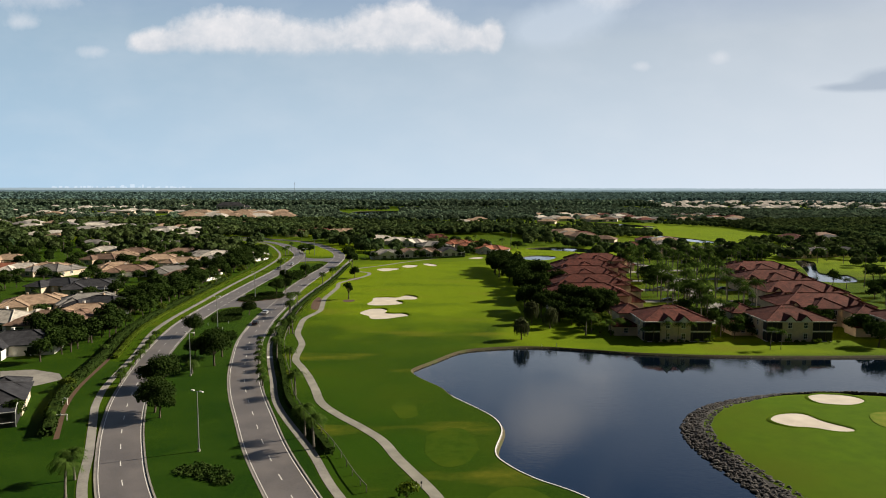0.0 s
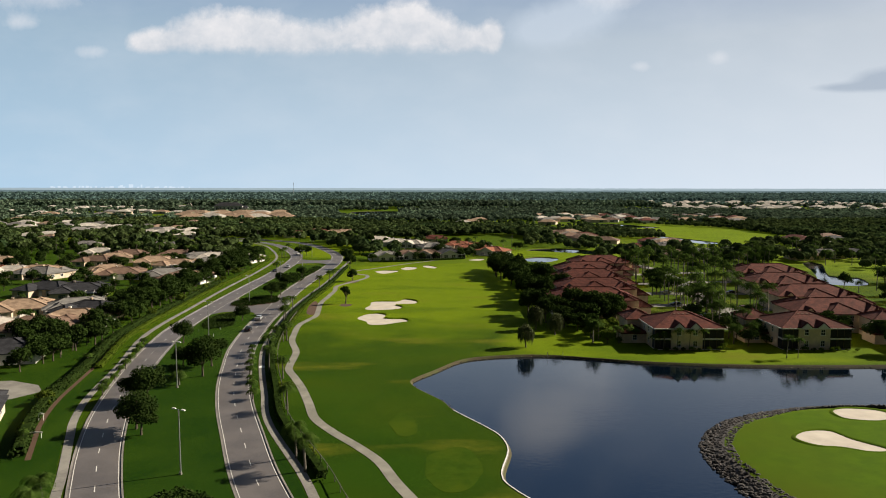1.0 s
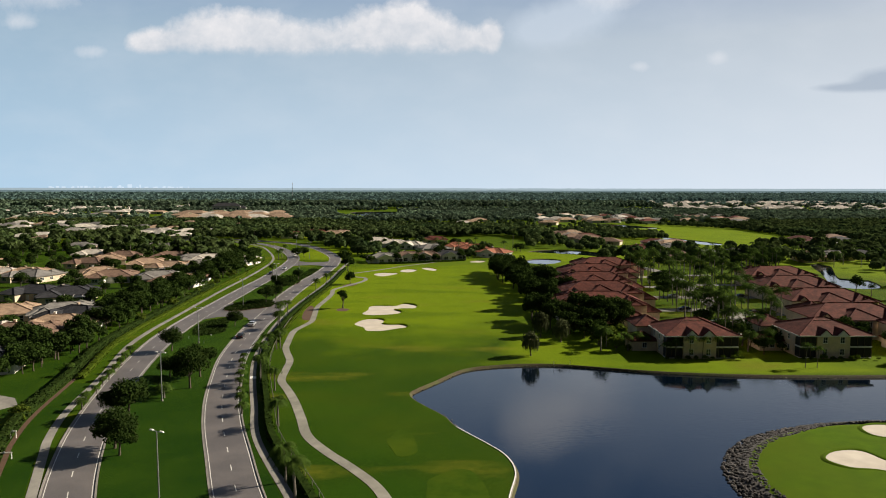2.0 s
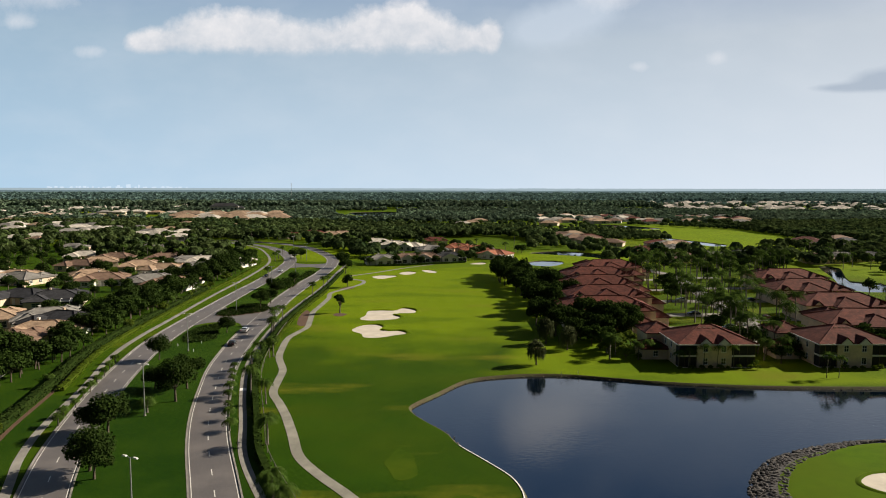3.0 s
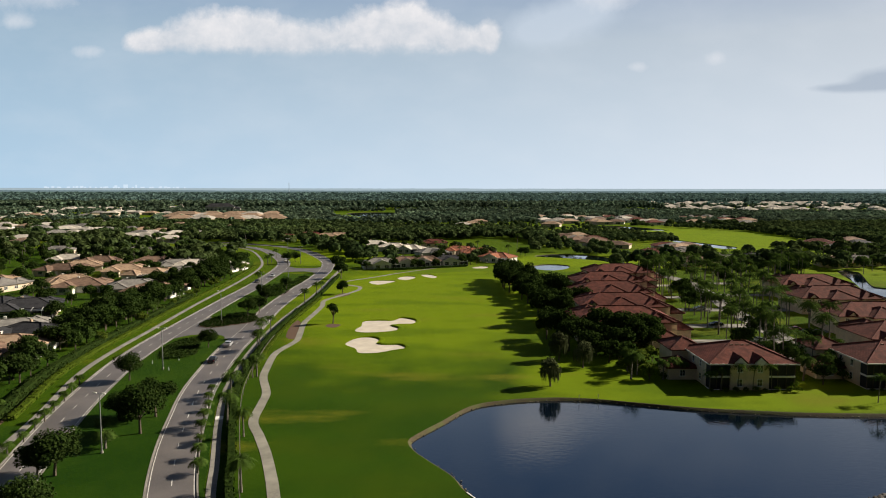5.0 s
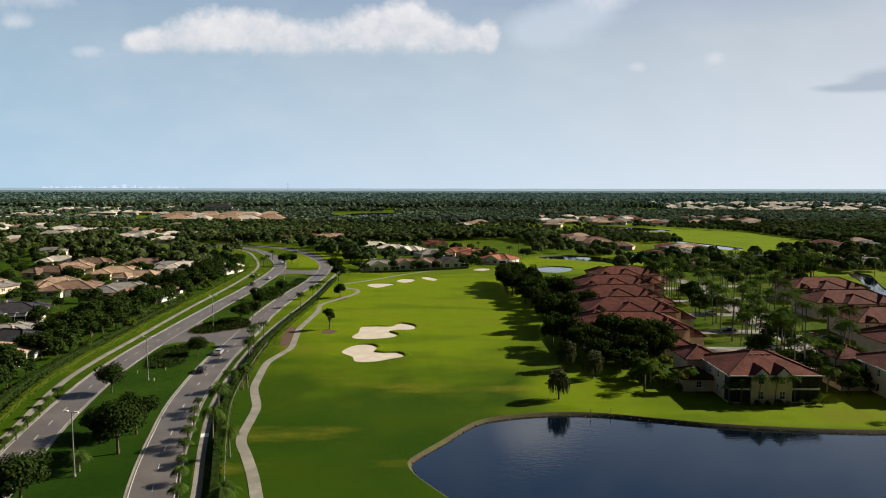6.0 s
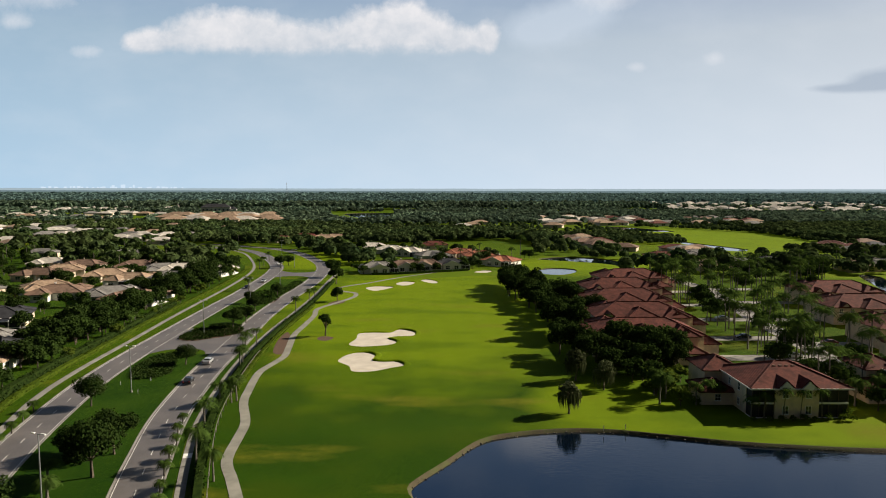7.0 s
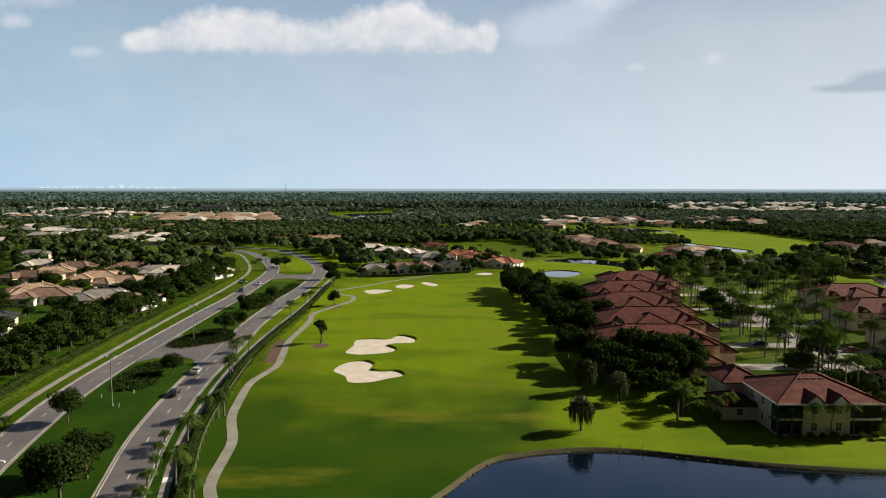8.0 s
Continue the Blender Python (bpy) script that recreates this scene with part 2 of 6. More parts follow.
M["leafdark"] = leaf("oak_leaves", (0.031, 0.049, 0.011), (0.015, 0.029, 0.007), 0.15)
M["leafmid"] = leaf("broad_leaves", (0.036, 0.06, 0.012), (0.018, 0.034, 0.008), 0.16)
M["leafbright"] = leaf("bright_leaves", (0.1, 0.135, 0.018), (0.06, 0.09, 0.014))
M["leafgrey"] = leaf("moss_leaves", (0.07, 0.08, 0.036), (0.045, 0.055, 0.025))
M["palm"] = leaf("palm_fronds", (0.066, 0.106, 0.02), (0.028, 0.052, 0.011), 0.2, 0.6)
M["hedge"] = leaf("hedge_leaves", (0.085, 0.12, 0.012), (0.045, 0.075, 0.009))
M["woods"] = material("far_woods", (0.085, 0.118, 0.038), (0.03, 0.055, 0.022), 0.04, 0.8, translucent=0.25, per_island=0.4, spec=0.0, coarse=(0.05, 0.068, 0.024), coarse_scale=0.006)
# next two woods: air haze painted into the foliage as paler, bluer green
M["hazewoods"] = material("hazed_mid_woods", (0.135, 0.185, 0.115), (0.055, 0.092, 0.064), 0.03, 0.8, translucent=0.25, per_island=0.45, spec=0.0, coarse=(0.055, 0.075, 0.046), coarse_scale=0.005)
M["hazepines"] = material("hazed_pine_woods", (0.11, 0.17, 0.15), (0.065, 0.11, 0.105), 0.01, 0.8, translucent=0.25, per_island=0.35, spec=0.0)


# emission only: daylight and haze are both put into the colour
def haze_glow_mat(name, colour):
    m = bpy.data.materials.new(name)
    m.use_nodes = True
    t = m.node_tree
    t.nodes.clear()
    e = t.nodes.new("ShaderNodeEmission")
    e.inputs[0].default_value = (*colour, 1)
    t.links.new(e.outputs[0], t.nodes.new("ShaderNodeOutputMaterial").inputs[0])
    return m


M["far1"], M["far2"], M["city"] = haze_glow_mat("plain_haze_glow", (0.2, 0.25, 0.275)), haze_glow_mat("woods_haze_glow", (0.085, 0.118, 0.125)), haze_glow_mat("city_haze_glow", (0.36, 0.43, 0.5))


def roof_mat(name, a, b):
    m = material(name, a, b, 1.6, 0.85, spec=0.1, per_object=0.12, coarse=tuple(c * 0.7 for c in b), coarse_scale=0.5)
    t = m.node_tree
    w = t.nodes.new("ShaderNodeTexWave")
    w.inputs["Scale"].default_value, w.inputs["Distortion"].default_value = 2.6, 1.5
    g = t.nodes.new("ShaderNodeNewGeometry")
    t.links.new(g.outputs["Position"], w.inputs["Vector"])
    w.bands_direction = "Z"
    bn = t.nodes.new("ShaderNodeBump")
    bn.inputs["Strength"].default_value, bn.inputs["Distance"].default_value = 0.6, 0.06
    t.links.new(w.outputs["Fac"], bn.inputs["Height"])
    t.links.new(bn.outputs[0], t.nodes["Principled BSDF"].inputs["Normal"])
    return m


ROOFS = {
    "red": roof_mat("red_tile", (0.14, 0.042, 0.03), (0.083, 0.027, 0.02)),
    "tan": roof_mat("tan_tile", (0.38, 0.27, 0.185), (0.28, 0.195, 0.135)),
    "brown": roof_mat("brown_tile", (0.22, 0.14, 0.1), (0.15, 0.1, 0.075)),
    "grey": roof_mat("grey_tile", (0.24, 0.225, 0.205), (0.17, 0.16, 0.15)),
    "pale": roof_mat("pale_tile", (0.55, 0.5, 0.43), (0.44, 0.4, 0.35)),
    "dark": roof_mat("dark_tile", (0.05, 0.05, 0.055), (0.033, 0.033, 0.037)),
    "orange": roof_mat("orange_tile", (0.33, 0.13, 0.075), (0.23, 0.09, 0.055)),
}
WALLS = {
    "cream": material("cream_stucco", (0.68, 0.55, 0.39), (0.6, 0.48, 0.35), 1.5, 0.9, bump=0.2, bump_scale=8, coarse=(0.48, 0.4, 0.3), coarse_scale=0.4),
    "white": material("white_stucco", (0.74, 0.7, 0.64), (0.68, 0.64, 0.58), 1.5, 0.9, bump=0.2, bump_scale=8),
    "buff": material("buff_stucco", (0.45, 0.34, 0.24), (0.4, 0.3, 0.21), 1.5, 0.9, bump=0.2, bump_scale=8),
}

# water with small wind ripples
wm = bpy.data.materials.new("pond_water")
wm.use_nodes = True
wt = wm.node_tree
wb = wt.nodes["Principled BSDF"]
wb.inputs["Base Color"].default_value = (0.0015, 0.004, 0.009, 1)
wb.inputs["Roughness"].default_value, wb.inputs["IOR"].default_value = 0.03, 1.75
wg = wt.nodes.new("ShaderNodeNewGeometry")
wmap = wt.nodes.new("ShaderNodeMapping")
wmap.inputs["Scale"].default_value = (0.7, 1.6, 1)
wt.links.new(wg.outputs["Position"], wmap.inputs[0])
wtex = wt.nodes.new("ShaderNodeTexNoise")
wtex.inputs["Scale"].default_value, wtex.inputs["Detail"].default_value = 1.2, 4
wt.links.new(wmap.outputs[0], wtex.inputs["Vector"])
wbig = wt.nodes.new("ShaderNodeTexNoise")
wbig.inputs["Scale"].default_value = 0.03
wt.links.new(wg.outputs["Position"], wbig.inputs["Vector"])
wr = wt.nodes.new("ShaderNodeMapRange")
wr.inputs[1].default_value, wr.inputs[2].default_value, wr.inputs[3].default_value, wr.inputs[4].default_value = 0.4, 0.66, 0.03, 0.2
wt.links.new(wbig.outputs[0], wr.inputs[0])
wbump = wt.nodes.new("ShaderNodeBump")
wbump.inputs["Distance"].default_value = 0.12
wt.links.new(wr.outputs[0], wbump.inputs["Strength"])
wt.links.new(wtex.outputs[0], wbump.inputs["Height"])
wt.links.new(wbump.outputs[0], wb.inputs["Normal"])
M["water"] = wm


# ---- building tools ----
class Shape:
    """Vertices and faces gathered for one mesh."""

    def __init__(self):
        self.v, self.f = [], []

    def add(self, verts, faces):
        n = len(self.v)
        self.v += [tuple(p) for p in verts]
        self.f += [tuple(i + n for i in q) for q in faces]
        return self

    def box(self, x0, y0, z0, x1, y1, z1):
        return self.add([(x0, y0, z0), (x1, y0, z0), (x1, y1, z0), (x0, y1, z0), (x0, y0, z1), (x1, y0, z1), (x1, y1, z1), (x0, y1, z1)],
                        [(3, 2, 1, 0), (4, 5, 6, 7), (0, 1, 5, 4), (1, 2, 6, 5), (2, 3, 7, 6), (3, 0, 4, 7)])

    def tube(self, pts, radii, sides=7):
        rings = []
        for i, p in enumerate(pts):
            a = Vector(pts[max(i - 1, 0)])
            d = (Vector(pts[min(i + 1, len(pts) - 1)]) - a).normalized()
            u = d.orthogonal().normalized()
            w = d.cross(u)
            rings.append([Vector(p) + radii[i] * (math.cos(k * math.tau / sides) * u + math.sin(k * math.tau / sides) * w) for k in range(sides)])
        n = len(self.v)
        for r in rings:
            self.v += [tuple(p) for p in r]
        for i in range(len(rings) - 1):
            for k in range(sides):
                a, b = n + i * sides + k, n + i * sides + (k + 1) % sides
                self.f.append((a, b, b + sides, a + sides))
        self.f.append(tuple(n + k for k in reversed(range(sides))))
        self.f.append(tuple(n + (len(rings) - 1) * sides + k for k in range(sides)))
        return self

    def mesh(self, name, mat, smooth=False):
        me = bpy.data.meshes.new(name)
        me.from_pydata(self.v, [], self.f)
        me.materials.append(mat)
        if smooth:
            me.polygons.foreach_set("use_smooth", [True] * len(me.polygons))
        me.update()
        return me


def part(name, shape, mat, parent=None, label="", smooth=False):
    ob = new(name, shape if isinstance(shape, bpy.types.Mesh) else shape.mesh(name, mat, smooth))
    if parent is not None:
        ob.parent = parent
    return tagged(ob, label)


def thing(name, label, category, group="", m=None):
    ob = new(name)
    if m is not None:
        ob.matrix_basis = m
    return tagged(ob, label, category, group)


def curve(points, step=2.0, closed=False):
    """Catmull-Rom through the points, about one vertex every step metres."""
    out, n = [], len(points)
    for i in range(n if closed else n - 1):
        p = [Vector(points[j % n] if closed else points[min(max(j, 0), n - 1)]) for j in (i - 1, i, i + 1, i + 2)]
        k = max(2, int((p[2] - p[1]).length / step))
        for j in range(k):
            t = j / k
            out.append(0.5 * (2 * p[1] + (p[2] - p[0]) * t + (2 * p[0] - 5 * p[1] + 4 * p[2] - p[3]) * t * t + (3 * p[1] - p[0] - 3 * p[2] + p[3]) * t ** 3))
    if not closed:
        out.append(Vector(points[-1]))
    return out


def sides_of(line, closed=False):
    out = []
    n = len(line)
    for i in range(n):
        a, b = (line[i - 1], line[(i + 1) % n]) if closed else (line[max(i - 1, 0)], line[min(i + 1, n - 1)])
        d = (b - a).normalized()
        out.append(Vector((d.y, -d.x)))
    return out


def ribbon(line, off0, off1, z0, z1, closed=False):
    """A band along the line between two offsets to its right, with top at z1 and skirts down to z0."""
    s, nrm, n = Shape(), sides_of(line, closed), len(line)
    for p, q in zip(line, nrm):
        a, b = p + q * off0, p + q * off1
        s.v += [(a.x, a.y, z0), (a.x, a.y, z1), (b.x, b.y, z1), (b.x, b.y, z0)]
    for i in range(n if closed else n - 1):
        j = (i + 1) % n
        for k in range(3):
            s.f.append((4 * i + k, 4 * i + k + 1, 4 * j + k + 1, 4 * j + k))
    return s


def sheet(outline, z, skirt=0.0):
    s = Shape()
    n = len(outline)
    area = sum(a.x * b.y - b.x * a.y for a, b in zip(outline, outline[1:] + outline[:1]))
    if area < 0:
        outline = outline[::-1]
    s.v = [(p.x, p.y, z) for p in outline]
    s.f = [tuple(range(n))]
    if skirt:
        s.v += [(p.x, p.y, z - skirt) for p in outline]
        s.f += [(i, i + n, (i + 1) % n + n, (i + 1) % n) for i in range(n)]
    return s


def within(poly, x, y):
    c = False
    for (x0, y0), (x1, y1) in zip(poly, poly[1:] + poly[:1]):
        if (y0 > y) != (y1 > y) and x < (x1 - x0) * (y - y0) / (y1 - y0) + x0:
            c = not c
    return c


# ---- ground, water ----
POND = curve([(21, 97), (14.7, 103), (10.8, 108.7), (9.6, 113.5), (11.6, 123.5), (10.7, 130.6), (7.7, 136.4), (2.4, 145), (0.2, 151), (-3.7, 157.2), (-6.2, 161.5), (-7.4, 165.5),
              (-6.1, 168.8), (-1.6, 175.7), (4.7, 185.3), (11.3, 189), (20.7, 191), (29.8, 190.5), (39.5, 187.7), (51, 184.3), (63, 182.2), (75, 180.8), (95, 180.2), (130, 180),
              (165, 172), (185, 140), (175, 85), (125, 50), (70, 45), (40, 62), (28, 86)], 1.5, True)
FAR_PONDS = [
    [(53.3, 447.8), (63.1, 455.7), (74.2, 450.5), (72, 435.5), (62, 423.8), (51.9, 430.7)],
    [(60.7, 503.9), (75.8, 518), (100.1, 511.1), (111.2, 487.9), (112.7, 467.1), (108, 453.4), (100.1, 475.7), (81.4, 490.9)],
    [(196.9, 876.7), (223.2, 865.7), (250.7, 794), (220.5, 793.4), (195.6, 812.2)],
    [(204.7, 668.8), (212.4, 638.3), (230.9, 576.5), (214.4, 562.9), (207.1, 590.5), (200.9, 632.4)],
    [(219.7, 422.7), (227.5, 416.3), (200.8, 360.4), (211.1, 353.4), (200.7, 327.4), (186.4, 325.3), (183.8, 337.6), (200.4, 375.4)],
    [(-169.8, 1292.3), (-86.3, 1323.1), (-78.3, 1111.4), (-119.3, 1110.2)],
]
FAR_PONDS = [curve(p, 8.0, True) for p in FAR_PONDS]


def grown(line, by):
    area = sum(a.x * b.y - b.x * a.y for a, b in zip(line, line[1:] + line[:1]))
    s = 1 if area > 0 else -1
    return [p + q * by * s for p, q in zip(line, sides_of(line, True))]


def lofted(line, rows, mat, name, parent=None):
    """Rings of the outline, each (outwards, height), joined into one skin."""
    s, n = Shape(), len(line)
    for by, z in rows:
        s.v += [(p.x, p.y, z) for p in grown(line, by)]
    for r in range(len(rows) - 1):
        for i in range(n):
            j = (i + 1) % n
            s.f.append((r * n + i, r * n + j, (r + 1) * n + j, (r + 1) * n + i))
    return part(name, s, mat, parent, smooth=True)


shore = grown(POND, 0.6)
holes = [shore] + FAR_PONDS
bm = bmesh.new()
for loop in [[Vector(c) for c in ((-4900, -600), (4900, -600), (4900, 4900), (-4900, 4900))]] + holes:
    vs = [bm.verts.new((p.x, p.y, 0)) for p in loop]
    for a, b in zip(vs, vs[1:] + vs[:1]):
        bm.edges.new((a, b))
bmesh.ops.triangle_fill(bm, use_beauty=True, use_dissolve=False, edges=bm.edges[:], normal=(0, 0, 1))
gme = bpy.data.meshes.new("ground")
bm.to_mesh(gme)
bm.free()
gme.materials.append(M["grass"])
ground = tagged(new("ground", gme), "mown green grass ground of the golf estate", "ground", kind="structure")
bank = lofted(POND, [(0.6, 0.0), (0.42, -0.06), (0.1, -0.5), (-0.5, -0.9)], M["bank"], "bank")
tagged(bank, "eroded brown soil bank round the pond", "bank", kind="structure")
water = part("water", sheet(grown(POND, 0.3), -0.6), M["water"])
tagged(water, "dark blue pond water with fine ripples", "water", kind="structure")
for p in FAR_PONDS:
    w = part("water", sheet(grown(p, 0.5), -0.35), M["water"])
    tagged(w, "pale distant golf course pond reflecting the sky", "water", kind="structure")
    tagged(lofted(p, [(0.0, 0.0), (-0.5, -0.5)], M["bank"], "bank"), "low soil edge of a distant pond", "bank", kind="structure")

# seawall with a white cap on the near shore
cap_line = [p for p in POND if p.y < 146 and p.x < 26]
cap_line.sort(key=lambda p: p.y)
seawall = thing("seawall", "low concrete pond seawall with white cap", "seawall")
part("cap", ribbon(cap_line, -0.66, -0.48, -0.1, 0.1), M["white"], seawall)
part("wall_panel", ribbon(cap_line, -0.6, -0.35, -1.0, 0.02), M["concrete"], seawall)

# island green with stone revetment
ISLE = curve([(54, 76), (47.2, 96.9), (45.2, 106), (44.2, 114.6), (45.3, 125.7), (50.8, 135.4), (58.7, 142), (70.6, 147), (81.3, 148.3), (97, 146.5), (118, 140), (135, 122),
              (128, 95), (104, 76), (78, 66)], 1.5, True)
ci = Vector((86, 112))
isle = Shape()
n = len(ISLE)
steps = [(1.0, -0.9), (0.97, -0.45), (0.91, 0.35), (0.86, 0.55), (0.7, 0.75), (0.5, 0.95), (0.3, 1.0), (0.12, 1.0)]
for k, z in steps:
    isle.v += [(ci.x + (p.x - ci.x) * k, ci.y + (p.y - ci.y) * k, z) for p in ISLE]
for r in range(len(steps) - 1):
    isle.f += [(r * n + i, r * n + (i + 1) % n, (r + 1) * n + (i + 1) % n, (r + 1) * n + i) for i in range(n)]
isle.f.append(tuple((len(steps) - 1) * n + i for i in range(n)))
ime = isle.mesh("island", M["fairway"], True)
ime.materials.append(M["rocks"])
for k, f in enumerate(ime.polygons):
    f.material_index = 1 if k < 2 * n else 0
tagged(part("island", ime, None), "grassy golf island with a smooth mown surface", "island", kind="structure")

rng = random.Random(4)


def stone(r, seed):
    g = random.Random(seed)
    s = Shape()
    t = (1 + 5 ** 0.5) / 2
    base = [(-1, t, 0), (1, t, 0), (-1, -t, 0), (1, -t, 0), (0, -1, t), (0, 1, t), (0, -1, -t), (0, 1, -t), (t, 0, -1), (t, 0, 1), (-t, 0, -1), (-t, 0, 1)]
    sx, sy, sz = g.uniform(0.8, 1.3), g.uniform(0.7, 1.2), g.uniform(0.5, 0.85)
    s.v = [tuple(c * r * 0.53 * g.uniform(0.8, 1.15) * q for c, q in zip(p, (sx, sy, sz))) for p in base]
    s.f = [(0, 11, 5), (0, 5, 1), (0, 1, 7), (0, 7, 10), (0, 10, 11), (1, 5, 9), (5, 11, 4), (11, 10, 2), (10, 7, 6), (7, 1, 8),
           (3, 9, 4), (3, 4, 2), (3, 2, 6), (3, 6, 8), (3, 8, 9), (4, 9, 5), (2, 4, 11), (6, 2, 10), (8, 6, 7), (9, 8, 1)]
    return s


def sheet_turf(name, pts, z, mat, label, step=2.0, ragged=0.0):
    line = curve(pts, step, True)
    if ragged:
        line = [p + Vector((noise.noise((p.x * 0.16, p.y * 0.16, 1)), noise.noise((p.x * 0.16, p.y * 0.16, 9)))) * ragged for p in line]
    ob = part(name, sheet(line, z, 0.02), mat)
    return tagged(ob, label, name.replace("_", " "), kind="structure")


def shifted_line(line, off):
    return [p + q * off for p, q in zip(line, sides_of(line))]


# turf of other cuts
sheet_turf("putting_green", [(-28.1, 418.9), (-13.4, 408.4), (3.4, 414.8), (18, 421.4), (29.6, 421.4), (35.2, 432.9), (28.8, 445.1), (13.5, 450.2), (-8.2, 437.5)], 0.02, M["green"], "pale smooth putting green")
sheet_turf("tee_box", [(-2.5, 110.3), (-2.2, 120.7), (1.7, 124.5), (5.4, 121.3), (5.4, 111.8), (1.7, 106.6)], 0.02, M["tee"], "rounded square tee box turf", 1.0, 1.2)
sheet_turf("tee_box", [(-11.1, 136.7), (-8.9, 142.7), (-6, 138.9), (-5.1, 131.8), (-8.4, 130.1)], 0.02, M["tee"], "small oval tee box turf", 1.0, 1.2)
sheet_turf("tee_box", [(6.3, 95.7), (10.4, 99.9), (14.7, 97), (15.3, 92.6), (7.6, 91.7)], 0.02, M["tee"], "oval tee box turf by the pond", 1.0, 1.2)


def bunker(pts, z=0.03, lip=0.55, deep=0.04, turf="grass"):
    line = curve(pts, 0.9, True)
    area = sum(a.x * b.y - b.x * a.y for a, b in zip(line, line[1:] + line[:1]))
    if area < 0:
        line = line[::-1]
    b = thing("sand_bunker", "pale sand golf bunker with a raised grass lip", "bunker", "golf bunkers")
    part("sand", sheet(line, z, 0.05), M["sand"], b)
    s, nrm, n = Shape(), sides_of(line, True), len(line)
    for p, q in zip(line, nrm):
        h = z + 0.06 + lip * max(0.0, 0.75 * q.y + 0.55 * q.x + 0.1 * noise.noise((p.x, p.y, 0)))
        g0 = h - z
        i, o, e = p - q * 0.05, p + q * (0.3 + g0 * 0.5), p + q * (0.7 + g0 * 3.0)
        s.v += [(i.x, i.y, z), (o.x, o.y, h), (e.x, e.y, z - deep)]
    for i in range(n):
        j = (i + 1) % n
        s.f += [(3 * i, 3 * i + 1, 3 * j + 1, 3 * j), (3 * i + 1, 3 * i + 2, 3 * j + 2, 3 * j + 1)]
    part("lip", s, M[turf], b, smooth=True)


bunker([(-29.9, 242.8), (-27.8, 250), (-23.9, 251.8), (-20.6, 248.9), (-20.8, 243.3), (-18.2, 241.7), (-14.3, 241.7), (-12.1, 238.1), (-15.3, 235.6), (-19.7, 232.3), (-24.6, 232.3), (-26.4, 237.6)])
bunker([(-29.5, 261.8), (-28.3, 269.3), (-28.3, 276.7), (-24.2, 278.2), (-18.6, 278.2), (-15.8, 283), (-10.9, 279), (-11.1, 273.7), (-16.2, 272.9), (-18.7, 270), (-15.7, 265.1), (-17.1, 261.8), (-21.6, 259.8), (-26.2, 259.2)])
for pts in ([(-36.6, 375), (-33.5, 380.1), (-28.4, 380.1), (-24.2, 378.4), (-27.3, 371.7), (-31.8, 366.9)], [(-23.6, 389), (-20.6, 396.5), (-14.9, 394.6), (-16, 387.2), (-19.9, 383.6)], [(-11.9, 402.4), (-8.4, 404.4), (-3.7, 396.5), (-5, 390.9), (-9, 394.6)],
            [(16.2, 435.2), (21.8, 442.6), (26.2, 440.1), (22.9, 432.9)], [(29.8, 442.6), (35.5, 450.3), (36.5, 445.2), (32.9, 440.2)]):
    bunker(pts, lip=0.35)
bunker([(62.6, 126.9), (66.0, 130.0), (70.4, 130.1), (72.1, 125.9), (75.4, 121.2), (72, 120.6), (68.4, 122.6), (64.5, 123.5)], 1.0, 0.3, 0.3, "fairway")
bunker([(77.8, 142.0), (81.3, 143.6), (86.7, 142.5), (88.2, 139.3), (85, 136.9), (81.8, 136.6), (77.9, 138)], 0.8, 0.25, 0.35, "fairway")
sheet_turf("putting_green", [(83.7, 130.1), (87.7, 131.5), (95.3, 130.8), (88.7, 121.6), (82.4, 122.1), (81.5, 125.7)], 1.06, M["straw"], "pale yellow-green island putting green")

# ---- roads ----
LEFT = curve([(330, -520), (150, -230), (50, -65), (-12, 40), (-29, 68), (-46.4, 96), (-55.9, 114.8), (-62.8, 131), (-68.1, 146), (-74, 167), (-79, 188), (-83.9, 215), (-85.8, 232), (-87, 253), (-88, 290), (-88.6, 325), (-88.6, 353), (-89.5, 380),
              (-92, 425), (-98, 463), (-114, 509), (-134, 551), (-165, 585), (-230, 620)], 2.0)
RIGHT = curve([(350, -510), (170, -225), (70, -62), (6, 40), (-8, 68), (-22, 96), (-30.3, 113.6), (-37, 130.4), (-43, 146), (-48, 161.4), (-52.5, 178.7), (-57.2, 200), (-61, 230), (-62.4, 250), (-63.6, 270), (-66, 303), (-66.2, 346), (-65, 385), (-66, 425),
               (-71, 463), (-84, 503), (-104, 547), (-135, 585), (-200, 625)], 2.0)
HALF = 3.6


def clip(line, y0, y1):
    return [p for p in line if y0 <= p.y <= y1]


